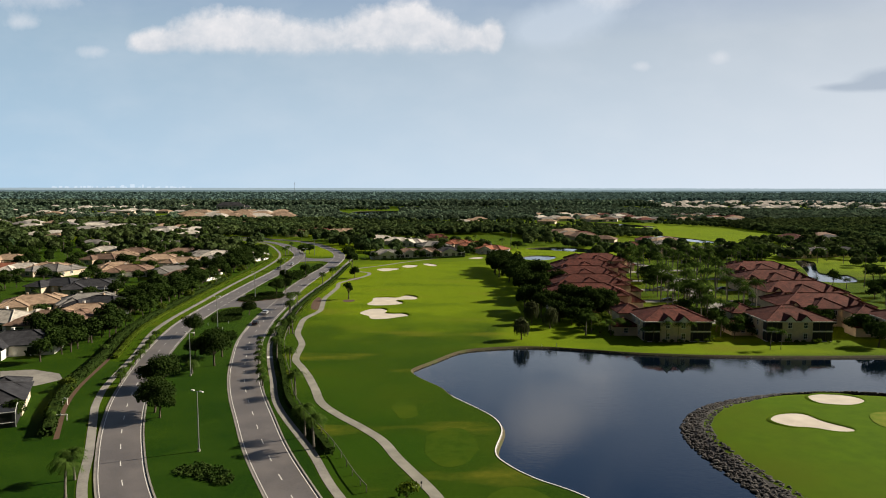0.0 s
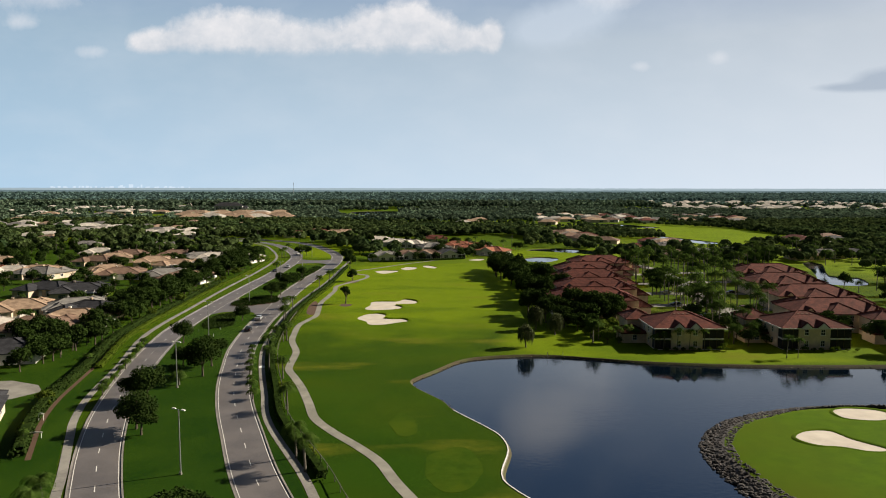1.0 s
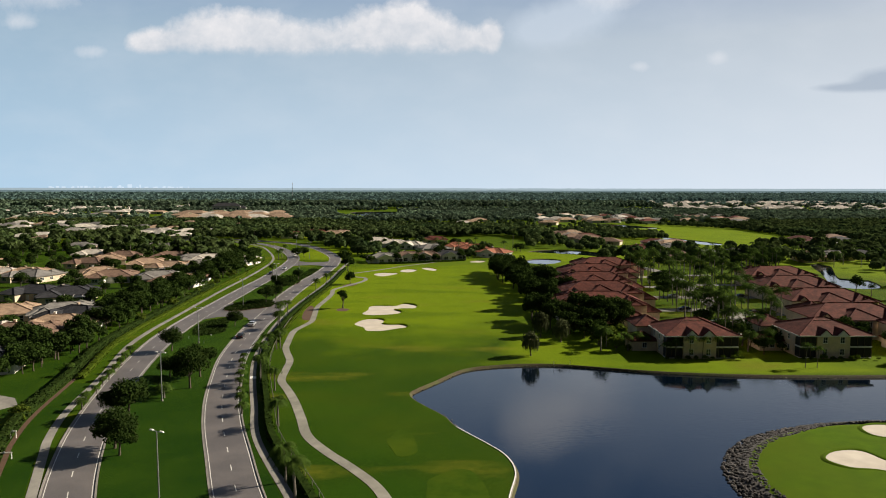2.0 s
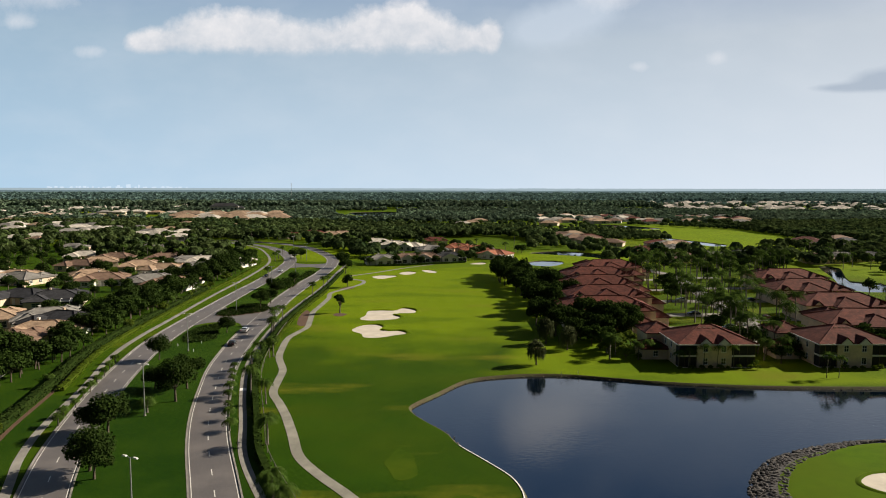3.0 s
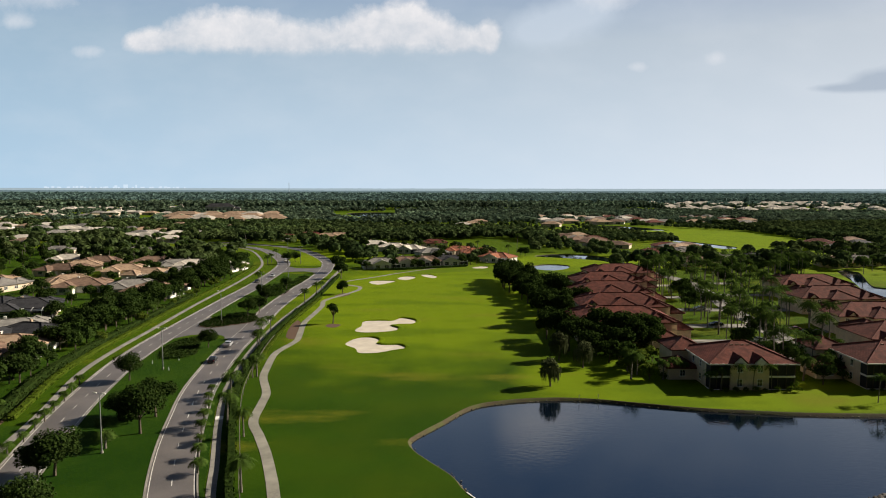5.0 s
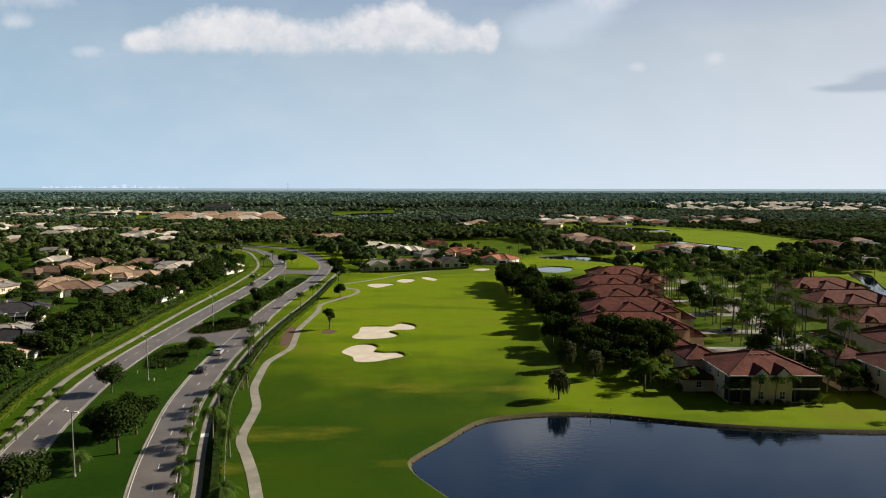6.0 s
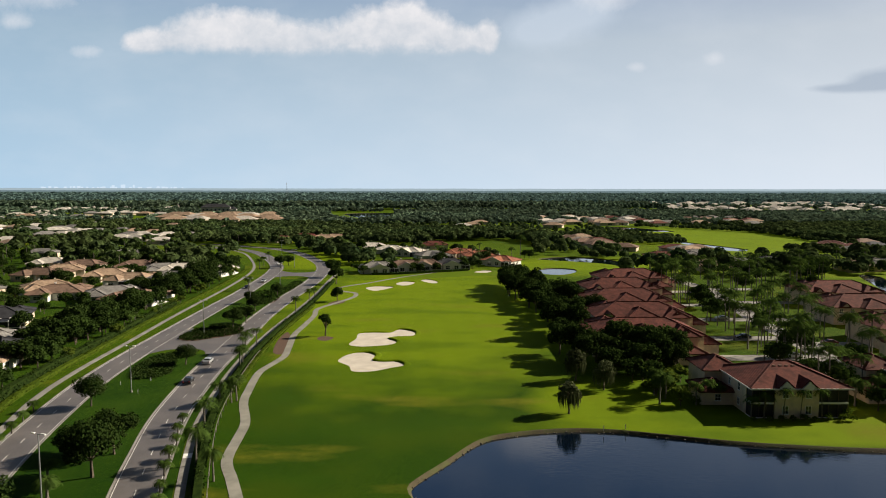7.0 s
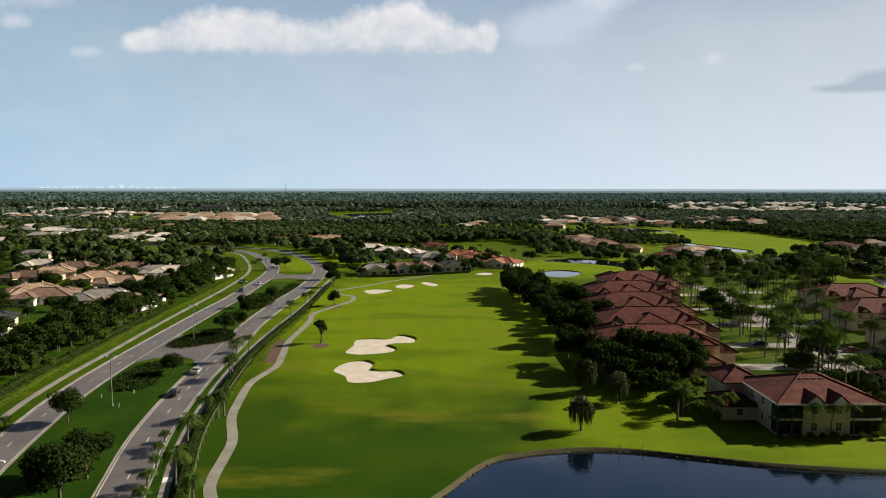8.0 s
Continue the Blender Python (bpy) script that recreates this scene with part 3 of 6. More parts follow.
for line, word in ((LEFT, "left"), (RIGHT, "right")):
    road = part("road", ribbon(line, -HALF, HALF, -0.05, 0.03), M["asphalt"])
    tagged(road, "two-lane grey asphalt carriageway with worn paint", "road", kind="structure")
    for off in (-3.32, 3.2):
        part("edge_line", ribbon(line, off, off + 0.12, 0.0, 0.036), M["paint"], road)
    # lane dashes
    dash = []
    run = 0.0
    for a, b in zip(line, line[1:]):
        L = (b - a).length
        k = 0.0
        while k < L:
            if run % 8.2 < 0.02:
                u = (b - a) / L
                c = a + u * k
                dash.append((c, u))
            k += 0.02
            run += 0.02
    prev = None
    for c, u in dash:
        if prev is not None and (c - prev).length < 2 or c.y > 560 or c.y < -20:
            continue
        prev = c
        nrm = Vector((u.y, -u.x)) * 0.075
        e = c + u * 2.4
        part("dash", Shape().add([(*(c - nrm), 0.037), (*(c + nrm), 0.037), (*(e + nrm), 0.037), (*(e - nrm), 0.037)], [(0, 1, 2, 3)]), M["paint"], road)

gaps = {"left_in": [(-600, 252), (281, 412), (436, 540)], "right_in": [(-600, 246), (284, 410), (438, 540)]}
for line, off, spans in ((LEFT, -HALF, [(-600, 620)]), (RIGHT, HALF, [(-600, 470), (480, 620)]), (LEFT, HALF, gaps["left_in"]), (RIGHT, -HALF, gaps["right_in"])):
    for y0, y1 in spans:
        seg = clip(line, y0, y1)
        w = 0.28 if off > 0 else -0.28
        kerb = part("kerb", ribbon(seg, min(off, off + w), max(off, off + w), -0.05, 0.15), M["concrete"])
        tagged(kerb, "raised pale concrete road kerb", "kerb", kind="structure")

for pts in ([(-87, 248), (-80, 255), (-73, 256.5), (-68.5, 253), (-66.3, 245), (-62, 246), (-64, 285), (-69, 282), (-73, 278), (-78, 278), (-82, 283), (-88, 288)],
            [(-92, 408), (-85, 416), (-76, 418), (-70, 413), (-67, 406), (-66, 425), (-68, 442), (-74, 434), (-82, 433), (-88, 438), (-94, 445)]):
    ob = part("road", sheet(curve(pts, 1.5, True), 0.026, 0.05), M["asphalt"])
    tagged(ob, "asphalt median crossover joining the carriageways", "road", kind="structure")

CART = [(-1.6, 97.9), (-4.5, 104), (-7.7, 110.8), (-10.8, 118.3), (-15.3, 125.1), (-20.9, 132.4), (-25.5, 139.8), (-28.6, 149.4), (-32.2, 160), (-35.6, 168.5), (-38.8, 176.4), (-40, 187.4), (-41, 195.2), (-44.8, 207.4),
        (-46.3, 217), (-47.7, 231), (-46.4, 240), (-45.2, 247.5), (-46.1, 257.1), (-48.2, 274.7), (-48, 289), (-47.8, 307), (-49, 321), (-44.1, 334.5), (-39, 349), (-39.5, 360), (-45, 365), (-50, 372)]
cart = part("cart_path", ribbon(curve([(150, -160), (70, -40), (20, 45), (3, 86)] + CART, 1.5), -0.95, 0.95, -0.05, 0.05), M["cart"])
tagged(cart, "winding pale concrete golf cart path", "path", kind="structure")
cart2 = part("cart_path", ribbon(curve([(-50, 372), (-47, 380), (-36.9, 392.6), (-24.7, 410.4), (-8.1, 430.3), (4, 442.5)], 2.0), -0.85, 0.85, -0.05, 0.045), M["cart"])
tagged(cart2, "narrow concrete cart path past the green", "path", kind="structure")
WALK_R = curve([(180, -220), (80, -58), (1, 68), (-14.9, 95.7), (-22.5, 113.2), (-34.1, 137.6), (-39.8, 156.5), (-45.8, 177.2), (-50.5, 197), (-54, 222), (-56.4, 250), (-57, 283), (-56.2, 318), (-56, 350), (-57, 385), (-58, 430)], 2.0)
WALK_L = curve([(142, -235), (42, -70), (-36, 68), (-52.5, 95.6), (-60.4, 113), (-68.5, 130.3), (-72.4, 139), (-77.1, 153.5), (-83, 180), (-90.5, 209), (-93.6, 233), (-95.3, 264.5), (-98, 312), (-100.8, 385), (-107, 445), (-123, 500), (-143, 548), (-172, 582), (-236, 614)], 2.0)
for line in (WALK_R, WALK_L):
    ob = part("pavement", ribbon(line, -0.75, 0.75, -0.05, 0.06), M["concrete"])
    tagged(ob, "narrow concrete pavement beside the road", "pavement", kind="structure")
slab = clip(WALK_R, 175.5, 180)
tagged(part("pavement_slab", ribbon(slab, -0.73, 0.73, 0.0, 0.075), M["white"]), "freshly poured white pavement slab", "slab", kind="structure")

# median lawns, with a deeper green coarse turf, darkened further in place of cloud shade
for y0, y1 in ((-400, 251), (284, 408), (440, 545)):
    a = [p + q * (HALF + 0.33) for p, q in zip(LEFT, sides_of(LEFT)) if y0 <= p.y <= y1]
    b = [p - q * (HALF + 0.33) for p, q in zip(RIGHT, sides_of(RIGHT)) if y0 <= p.y <= y1]
    tagged(part("lawn", sheet(a + b[::-1], 0.1, 0.12), M["lawn"] if y0 < 400 else M["grass"]), "deep green mown median lawn", "lawn", kind="structure")
tagged(part("lawn", sheet(shifted_line(clip(WALK_L, 60, 175), -1.0) + [Vector(c) for c in ((-100, 176), (-160, 200), (-270, 200), (-200, 60))], 0.05, 0.06), M["lawn"]), "deep green garden lawn by the pavement", "lawn", kind="structure")
strip = clip(WALK_R, 60, 250)
tagged(part("lawn", sheet(shifted_line(strip, -1.0) + [p + q * (HALF + 0.34) for p, q in zip(RIGHT, sides_of(RIGHT)) if 58 <= p.y <= 250][::-1], 0.06, 0.06), M["lawn"]), "green verge between kerb and pavement", "lawn", kind="structure")

# garden lawns share the turf colour that has shade painted in
garden = shifted_line(clip(WALK_L, 150, 470), -5.2) + [Vector(c) for c in ((-190, 560), (-420, 560), (-330, 330), (-190, 170), (-120, 130))]
tagged(part("lawn", sheet(garden, 0.04, 0.05), M["lawn"]), "deep green garden lawns between the houses", "lawn", kind="structure")

tagged(part("dirt_strip", ribbon(clip(WALK_L, 120, 430), -6.1, -5.2, 0.0, 0.07), M["mulch"]), "bare brown soil strip between the hedges", "soil", kind="structure")

# ---- the street between the villas ----
STREET_LINE = curve([(78, 229), (92, 228), (101, 240), (104, 262), (108, 300), (115, 340), (118, 385), (110, 425)], 2.0)
tagged(part("road", ribbon(STREET_LINE, -3.3, 3.3, -0.05, 0.05), M["concrete"]), "pale paved villa street", "road", kind="structure")
for x0, x1, y in ((71, 102, 246), (79, 104, 270), (83, 108, 300), (84, 112, 330), (88, 115, 365), (104, 118, 238), (106, 124, 262), (110, 130, 300), (116, 140, 336), (119, 140, 372)):
    tagged(part("driveway", Shape().box(x0, y - 3, -0.05, x1, y + 3, 0.035), M["concrete"]), "pale concrete villa driveway", "driveway", kind="structure")
for k, pts in enumerate(([(-108.6, 164), (-101.3, 165.6), (-93, 162), (-89.3, 157.1), (-92.9, 151.6), (-98.9, 149)], [(-140.4, 285.4), (-130.8, 287.1), (-126.4, 281.4), (-135.3, 277.5)], [(-142.5, 287.8), (-128.3, 286.7), (-124.7, 279.9), (-135.3, 276.6)])):
    tagged(part("driveway", sheet([Vector(c) for c in pts], 0.09, 0.1), M["concrete"]), "pale concrete drive between the houses", "driveway", kind="structure")

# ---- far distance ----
# two glowing strips, the farther one coloured paler and bluer for haze
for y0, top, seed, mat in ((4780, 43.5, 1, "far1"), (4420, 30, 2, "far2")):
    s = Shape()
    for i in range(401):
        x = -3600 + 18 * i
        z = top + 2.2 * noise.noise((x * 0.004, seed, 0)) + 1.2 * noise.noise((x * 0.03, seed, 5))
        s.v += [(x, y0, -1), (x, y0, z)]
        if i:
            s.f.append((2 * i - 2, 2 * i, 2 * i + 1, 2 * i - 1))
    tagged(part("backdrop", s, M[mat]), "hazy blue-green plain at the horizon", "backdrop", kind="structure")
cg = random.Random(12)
# towers glow as well, with the haze mixed into their colour
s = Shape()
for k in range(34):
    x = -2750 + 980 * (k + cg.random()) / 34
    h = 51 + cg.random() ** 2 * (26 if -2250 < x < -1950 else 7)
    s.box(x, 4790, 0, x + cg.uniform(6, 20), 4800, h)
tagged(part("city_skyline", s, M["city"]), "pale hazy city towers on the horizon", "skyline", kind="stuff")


# ---- houses ----
def hip(s, x0, y0, x1, y1, z0, z1, over=0.6, thick=0.22):
    """A hipped roof over a rectangle, ridge along its longer side."""
    x0, y0, x1, y1 = x0 - over, y0 - over, x1 + over, y1 + over
    w, d = x1 - x0, y1 - y0
    k = min(w, d) / 2
    if w >= d:
        r = [(x0 + k, (y0 + y1) / 2, z1), (x1 - k + 0.01, (y0 + y1) / 2, z1)]
        f = [(4, 5, 9, 8), (5, 6, 9), (6, 7, 8, 9), (7, 4, 8)]
    else:
        r = [((x0 + x1) / 2, y0 + k, z1), ((x0 + x1) / 2, y1 - k + 0.01, z1)]
        f = [(4, 5, 8), (5, 6, 9, 8), (6, 7, 9), (7, 4, 8, 9)]
    c = [(x0, y0), (x1, y0), (x1, y1), (x0, y1)]
    s.add([(*p, z0 - thick) for p in c] + [(*p, z0) for p in c] + r,
          f + [(3, 2, 1, 0), (0, 1, 5, 4), (1, 2, 6, 5), (2, 3, 7, 6), (3, 0, 4, 7)])
    return [((*c[i], z0), r[j]) for i, j in ((0, 0), (1, 1 if w >= d else 0), (2, 1), (3, 0 if w >= d else 1))] + [(r[0], r[1])]


def gable(s, x0, x1, y0, y1, z0, z1, over=0.4, thick=0.18):
    """A gabled roof, ridge along y, its gable towards -y."""
    x0, x1, y0 = x0 - over, x1 + over, y0 - over
    xm = (x0 + x1) / 2
    s.add([(x0, y0, z0), (xm, y0, z1), (x1, y0, z0), (x0, y1, z0), (xm, y1, z1), (x1, y1, z0),
           (x0, y0, z0 - thick), (xm, y0, z1 - thick), (x1, y0, z0 - thick), (x0, y1, z0 - thick), (xm, y1, z1 - thick), (x1, y1, z0 - thick)],
          [(0, 1, 4, 3), (1, 2, 5, 4), (6, 9, 10, 7), (7, 10, 11, 8), (0, 6, 7, 1), (1, 7, 8, 2), (0, 3, 9, 6), (2, 8, 11, 5)])


def caps(lines, r=0.16):
    s = Shape()
    for a, b in lines:
        if (Vector(a) - Vector(b)).length > 0.3:
            s.tube([Vector(a) + Vector((0, 0, 0.04)), Vector(b) + Vector((0, 0, 0.04))], [r, r], 5)
    return s


def window(parent, x, y, z, w, h, side="front", shutters=False):
    """A framed window proud of the wall that faces -y (front), or -x / +x."""
    f, g = Shape(), Shape()
    t, p = 0.09, 0.07
    f.box(-w / 2, -p, 0, -w / 2 + t, 0.02, h).box(w / 2 - t, -p, 0, w / 2, 0.02, h).box(-w / 2 + t, -p, h - t, w / 2 - t, 0.02, h)
    f.box(-w / 2 - 0.06, -p - 0.05, -0.08, w / 2 + 0.06, 0.02, t).box(-0.03, -p + 0.02, t, 0.03, 0.0, h - t).box(-w / 2 + t, -p + 0.02, h / 2 - 0.03, -0.03, 0.0, h / 2 + 0.03).box(0.03, -p + 0.02, h / 2 - 0.03, w / 2 - t, 0.0, h / 2 + 0.03)
    g.box(-w / 2 + t, -0.03, t, w / 2 - t, 0.01, h - t)
    win = part("window", f, M["white"], parent, "white framed window")
    win.matrix_basis = pose(x, y, z, 0, 0, {"front": 0, "left": -90, "right": 90, "back": 180}[side])
    part("pane", g, M["glass"], win)
    return win


def screen_cage(parent, x0, y0, x1, y1, h):
    """An aluminium pool cage: posts, beams and dark mesh."""
    fr = Shape()
    nx = max(2, int((x1 - x0) / 2.2))
    for i in range(nx + 1):
        x = x0 + (x1 - x0) * i / nx
        fr.box(x - 0.05, y0 - 0.05, 0, x + 0.05, y0 + 0.05, h)
        fr.tube([(x, y0, h), (x, (y0 + y1) / 2, h + 0.7), (x, y1, h)], [0.05] * 3, 4)
    for z in (1.0, h):
        fr.box(x0, y0 - 0.04, z - 0.05, x1, y0 + 0.04, z + 0.05)
    part("cage_frame", fr, M["white"], parent, "white aluminium pool cage frame")
    part("cage_screen", Shape().box(x0 + 0.05, y0 + 0.1, 0, x1 - 0.05, y1, h - 0.1), M["black"], parent, "dark insect screen")


def split(name, s, mat, parent):
    """Each separate piece of the shape as a part of its own; returns the first."""
    root = list(range(len(s.v)))

    def find(i):
        while root[i] != i:
            i = root[i]
        return i
    for f in s.f:
        a = find(f[0])
        for i in f[1:]:
            root[find(i)] = a
    pieces = {}
    for f in s.f:
        pieces.setdefault(find(f[0]), []).append(f)
    first = None
    for fs in pieces.values():
        used = sorted({i for f in fs for i in f})
        at = {i: k for k, i in enumerate(used)}
        p = Shape()
        p.v, p.f = [s.v[i] for i in used], [tuple(at[i] for i in f) for f in fs]
        ob = part(name, p, mat, parent)
        first = first or ob
    return first


PROTO = {}
ROOF_WORD = {"red": "dark red", "tan": "tan", "brown": "brown", "grey": "grey", "pale": "pale cream", "dark": "charcoal", "orange": "orange"}
WALL_WORD = {"cream": "cream", "white": "white", "buff": "buff"}


def bungalow(roof, wall, kind):
    """One-storey hipped house; kind 0 plain with wing, 1 gable to the front, 2 pool cage, 3 far and simple."""
    key = (roof, wall, kind)
    h = thing("house", "single-storey %s stucco house with %s tiled roof" % (WALL_WORD[wall], ROOF_WORD[roof]), "house", "estate houses")
    w = Shape().box(-9, -6, 0, 9, 6, 3.0)
    r = Shape()
    lines = hip(r, -9, -6, 9, 6, 3.0, 5.5)
    if kind in (0, 2):
        w.box(-8, -10, 0, -1, -5.9, 3.0)
        lines += hip(r, -8, -10, -1, -1, 3.0, 4.9)
        w.box(2, 5.9, 0, 8.5, 9.5, 3.0)
        lines += hip(r, 2, 2, 8.5, 9.5, 3.02, 4.8)
    elif kind == 1:
        w.box(-4.5, -9.5, 0, 4.5, -5.9, 3.0)
        w.add([(-4.5, -9.5, 3), (4.5, -9.5, 3), (0, -9.5, 5.0), (-4.5, -5, 3), (4.5, -5, 3), (0, -5, 5.0)], [(0, 1, 2), (1, 4, 5, 2), (3, 0, 2, 5)])
        gable(r, -4.5, 4.5, -9.5, -1, 3.05, 5.3)
    split("wall", w, WALLS[wall], h)
    rf = split("roof", r, ROOFS[roof], h)
    if kind != 3:
        part("ridge_cap", caps(lines), ROOFS[roof], rf)["kind"] = "stuff"
    if kind == 1:
        for sg in (-1, 1):
            part("bargeboard", Shape().add([(sg * 5.0, -9.96, 2.72), (sg * 5.0, -9.96, 3.1), (0, -9.96, 5.38), (0, -9.96, 5.0), (sg * 5.0, -9.9, 2.72), (sg * 5.0, -9.9, 3.1), (0, -9.9, 5.38), (0, -9.9, 5.0)],
                                           [(0, 1, 2, 3), (7, 6, 5, 4), (0, 3, 7, 4), (1, 5, 6, 2)]), M["white"], h, "white gable bargeboard")
        window(h, -2.2, -9.5, 0.7, 2.2, 1.9)
        window(h, 2.2, -9.5, 0.7, 2.2, 1.9)
        screen_cage(h, 4.8, -9.6, 9, -6.1, 2.7)
    elif kind == 3:
        window(h, 2.5, -6, 0.4, 4.5, 2.0)
    else:
        window(h, -4.5, -10, 0.9, 2.4, 1.5)
        window(h, 4.5, -6, 0.3, 2.8, 2.1)
    if kind == 2:
        screen_cage(h, 0.2, -12, 8.8, -6.2, 2.9)
    if kind != 3:
        window(h, 9, 1.5, 0.9, 1.6, 1.4, "right")
        window(h, 9, -3, 0.9, 1.6, 1.4, "right")
        window(h, -9, 0, 0.9, 1.6, 1.4, "left")
        part("door", Shape().box(0.1, -6.08, 0, 1.2, -5.95, 2.2), M["white"], h)
        part("chimney", Shape().box(-2.2, 1.2, 4.2, -1.6, 1.8, 5.9).box(-2.3, 1.1, 5.9, -1.5, 1.9, 6.0), WALLS[wall], rf)
    PROTO[key] = h
    return h


FOOT = []


def put_house(p, rot, roof="tan", wall="cream", kind=0, size=1.0):
    m = pose(p[0], p[1], 0, 0, 0, rot)
    FOOT.append((p[0], p[1], 11.5 * size))
    key = (roof, wall, kind)
    if key in PROTO:
        h = copy_thing(PROTO[key], m)
    else:
        h = bungalow(roof, wall, kind)
        h.matrix_basis = m
    h.scale = (size * 1.12, size * 1.12, size * 1.05)
    return h


# estate west of the road
for p, rot, roof, wall, kind in (
        ((-120.6, 229.7), 8, "tan", "white", 0), ((-166.6, 296.5), -12, "dark", "cream", 0), ((-151.5, 291.1), 20, "dark", "cream", 2),
        ((-132.5, 252.1), 30, "grey", "white", 0), ((-123.3, 246.5), -15, "dark", "buff", 2), ((-160.7, 347), 12, "brown", "white", 0),
        ((-173.6, 359.4), 40, "tan", "white", 2), ((-201.3, 406.2), -10, "brown", "cream", 0), ((-199.7, 420.9), 25, "tan", "cream", 0),
        ((-168, 403.7), 15, "tan", "cream", 0), ((-147.7, 387.8), -8, "tan", "white", 2), ((-226.3, 457.5), 10, "pale", "cream", 0),
        ((-201.1, 447.1), -5, "brown", "cream", 0), ((-170.8, 443.9), 12, "brown", "cream", 0), ((-151.1, 427.6), 30, "grey", "cream", 0),
        ((-140.8, 427.7), 10, "pale", "white", 0), ((-122.6, 421.7), -15, "pale", "white", 2), ((-137.1, 343.2), 20, "grey", "white", 0),
        ):
    put_house(p, rot, roof, wall, kind)
for p, rot, roof, wall, kind in (
        ((-122.6, 333.8), -10, "brown", "white", 0), ((-207, 357), 10, "tan", "cream", 0), ((-132.1, 393.1), 5, "grey", "white", 0),
        ((-116.6, 185.2), 15, "dark", "white", 0), ((-150.7, 248.8), 25, "tan", "cream", 0), ((-140.9, 217.7), -20, "pale", "white", 0),
        ((-125.3, 216.8), 5, "brown", "cream", 0), ((-95, 133), 25, "dark", "cream", 2), ((-218.4, 354.6), 5, "pale", "cream", 0),
        ((-200.7, 349.6), -20, "grey", "cream", 0), ((-228.7, 354.5), 12, "orange", "cream", 0), ((-255.8, 402.3), 0, "tan", "cream", 0),
        ((-207.2, 511.5), 10, "grey", "cream", 3), ((-196.7, 511.6), -10, "grey", "cream", 3), ((-231.3, 626.8), 10, "pale", "cream", 3),
        ((-278.6, 656.1), 0, "pale", "white", 3), ((-265.3, 516.5), 10, "grey", "cream", 3)):
    put_house(p, rot, roof, wall, kind)

# houses beyond the green
for p, rot, roof, wall, kind in (
        ((-36.5, 436.1), 12, "grey", "white", 1), ((-21.9, 444.5), 8, "brown", "white", 1), ((-10.9, 450.3), -5, "brown", "white", 1),
        ((2.6, 453.4), 10, "dark", "white", 1), ((34.4, 472.3), -32, "orange", "white", 1), ((-52.9, 568.4), 5, "pale", "cream", 0),
        ((-36.9, 544.7), 0, "pale", "white", 1), ((-7.3, 503.5), 25, "grey", "white", 1), ((-23.8, 531.6), -20, "pale", "white", 1), ((23.1, 503.8), 5, "orange", "cream", 0),
        ((11.1, 519.4), -10, "orange", "cream", 0), ((-6.6, 584.5), 5, "red", "cream", 0), ((-76.1, 573.1), 20, "orange", "white", 1), ((-102.5, 656.1), 0, "tan", "cream", 0),
        ((-94, 663.3), 10, "tan", "cream", 0), ((-137.7, 642), 10, "red", "cream", 0), ((-122.1, 670), 0, "red", "cream", 0),
        ((36.4, 879.3), 0, "tan", "cream", 3), ((49.9, 936.2), 0, "tan", "cream", 3), ((25.4, 853.4), 0, "pale", "cream", 3)):
    put_house(p, rot, roof, wall, kind)

# far estates
rng = random.Random(11)
for i in range(26):
    put_house((rng.uniform(-330, -190) - 40, rng.uniform(560, 900)), rng.uniform(-40, 40), rng.choice(["pale", "grey", "pale", "tan"]), "cream", 3)
for i in range(26):
    put_house((rng.uniform(-760, -420), rng.uniform(700, 1250)), rng.uniform(-40, 40), rng.choice(["pale", "grey", "pale", "tan"]), "cream", 3, 1.2)
for y0, k in ((960, 6), (1030, 6), (1110, 7)):
    for i in range(k):
        t = -0.375 + 0.15 * (i + rng.uniform(0.1, 0.9)) / k
        put_house((t * y0, y0 + rng.uniform(-12, 12)), rng.uniform(-20, 20), rng.choice(["tan", "pale", "tan", "tan"]), "cream", 3, 1.7)
for i in range(24):
    put_house((rng.uniform(110, 290), rng.uniform(840, 1100)), rng.uniform(-30, 30), rng.choice(["grey", "pale", "tan"]), "cream", 3, 1.1)
for i in range(16):
    t = i / 15
    put_house((116 + 18 * t + rng.uniform(-9, 9) + (45 if i > 11 else 0), 665 - 125 * t + rng.uniform(-8, 8)), rng.uniform(-30, 30), rng.choice(["grey", "brown", "tan", "red"]), "cream", 3)
for i in range(30):
    put_house((rng.uniform(190, 430), rng.uniform(890, 1080)), rng.uniform(-30, 30), rng.choice(["grey", "brown", "tan", "red"]), "white", 3, 1.1)
for i in range(30):
    put_house((rng.uniform(-640, -330), rng.uniform(640, 900)), rng.uniform(-30, 30), rng.choice(["pale", "pale", "grey", "tan"]), "white", 3, 1.1)
for i in range(24):
    put_house((rng.uniform(280, 560), rng.uniform(470, 620)), rng.uniform(-30, 30), rng.choice(["grey", "brown", "dark", "red"]), "cream", 3)
for x, y, roof in ((232, 445, "brown"), (252, 455, "grey"), (272, 462, "dark"), (150, 452, "brown"), (172, 460, "grey"), (196, 470, "dark"), (140, 500, "red"), (168, 515, "grey")):
    put_house((x, y), rng.uniform(-20, 20), roof, "cream", 0)


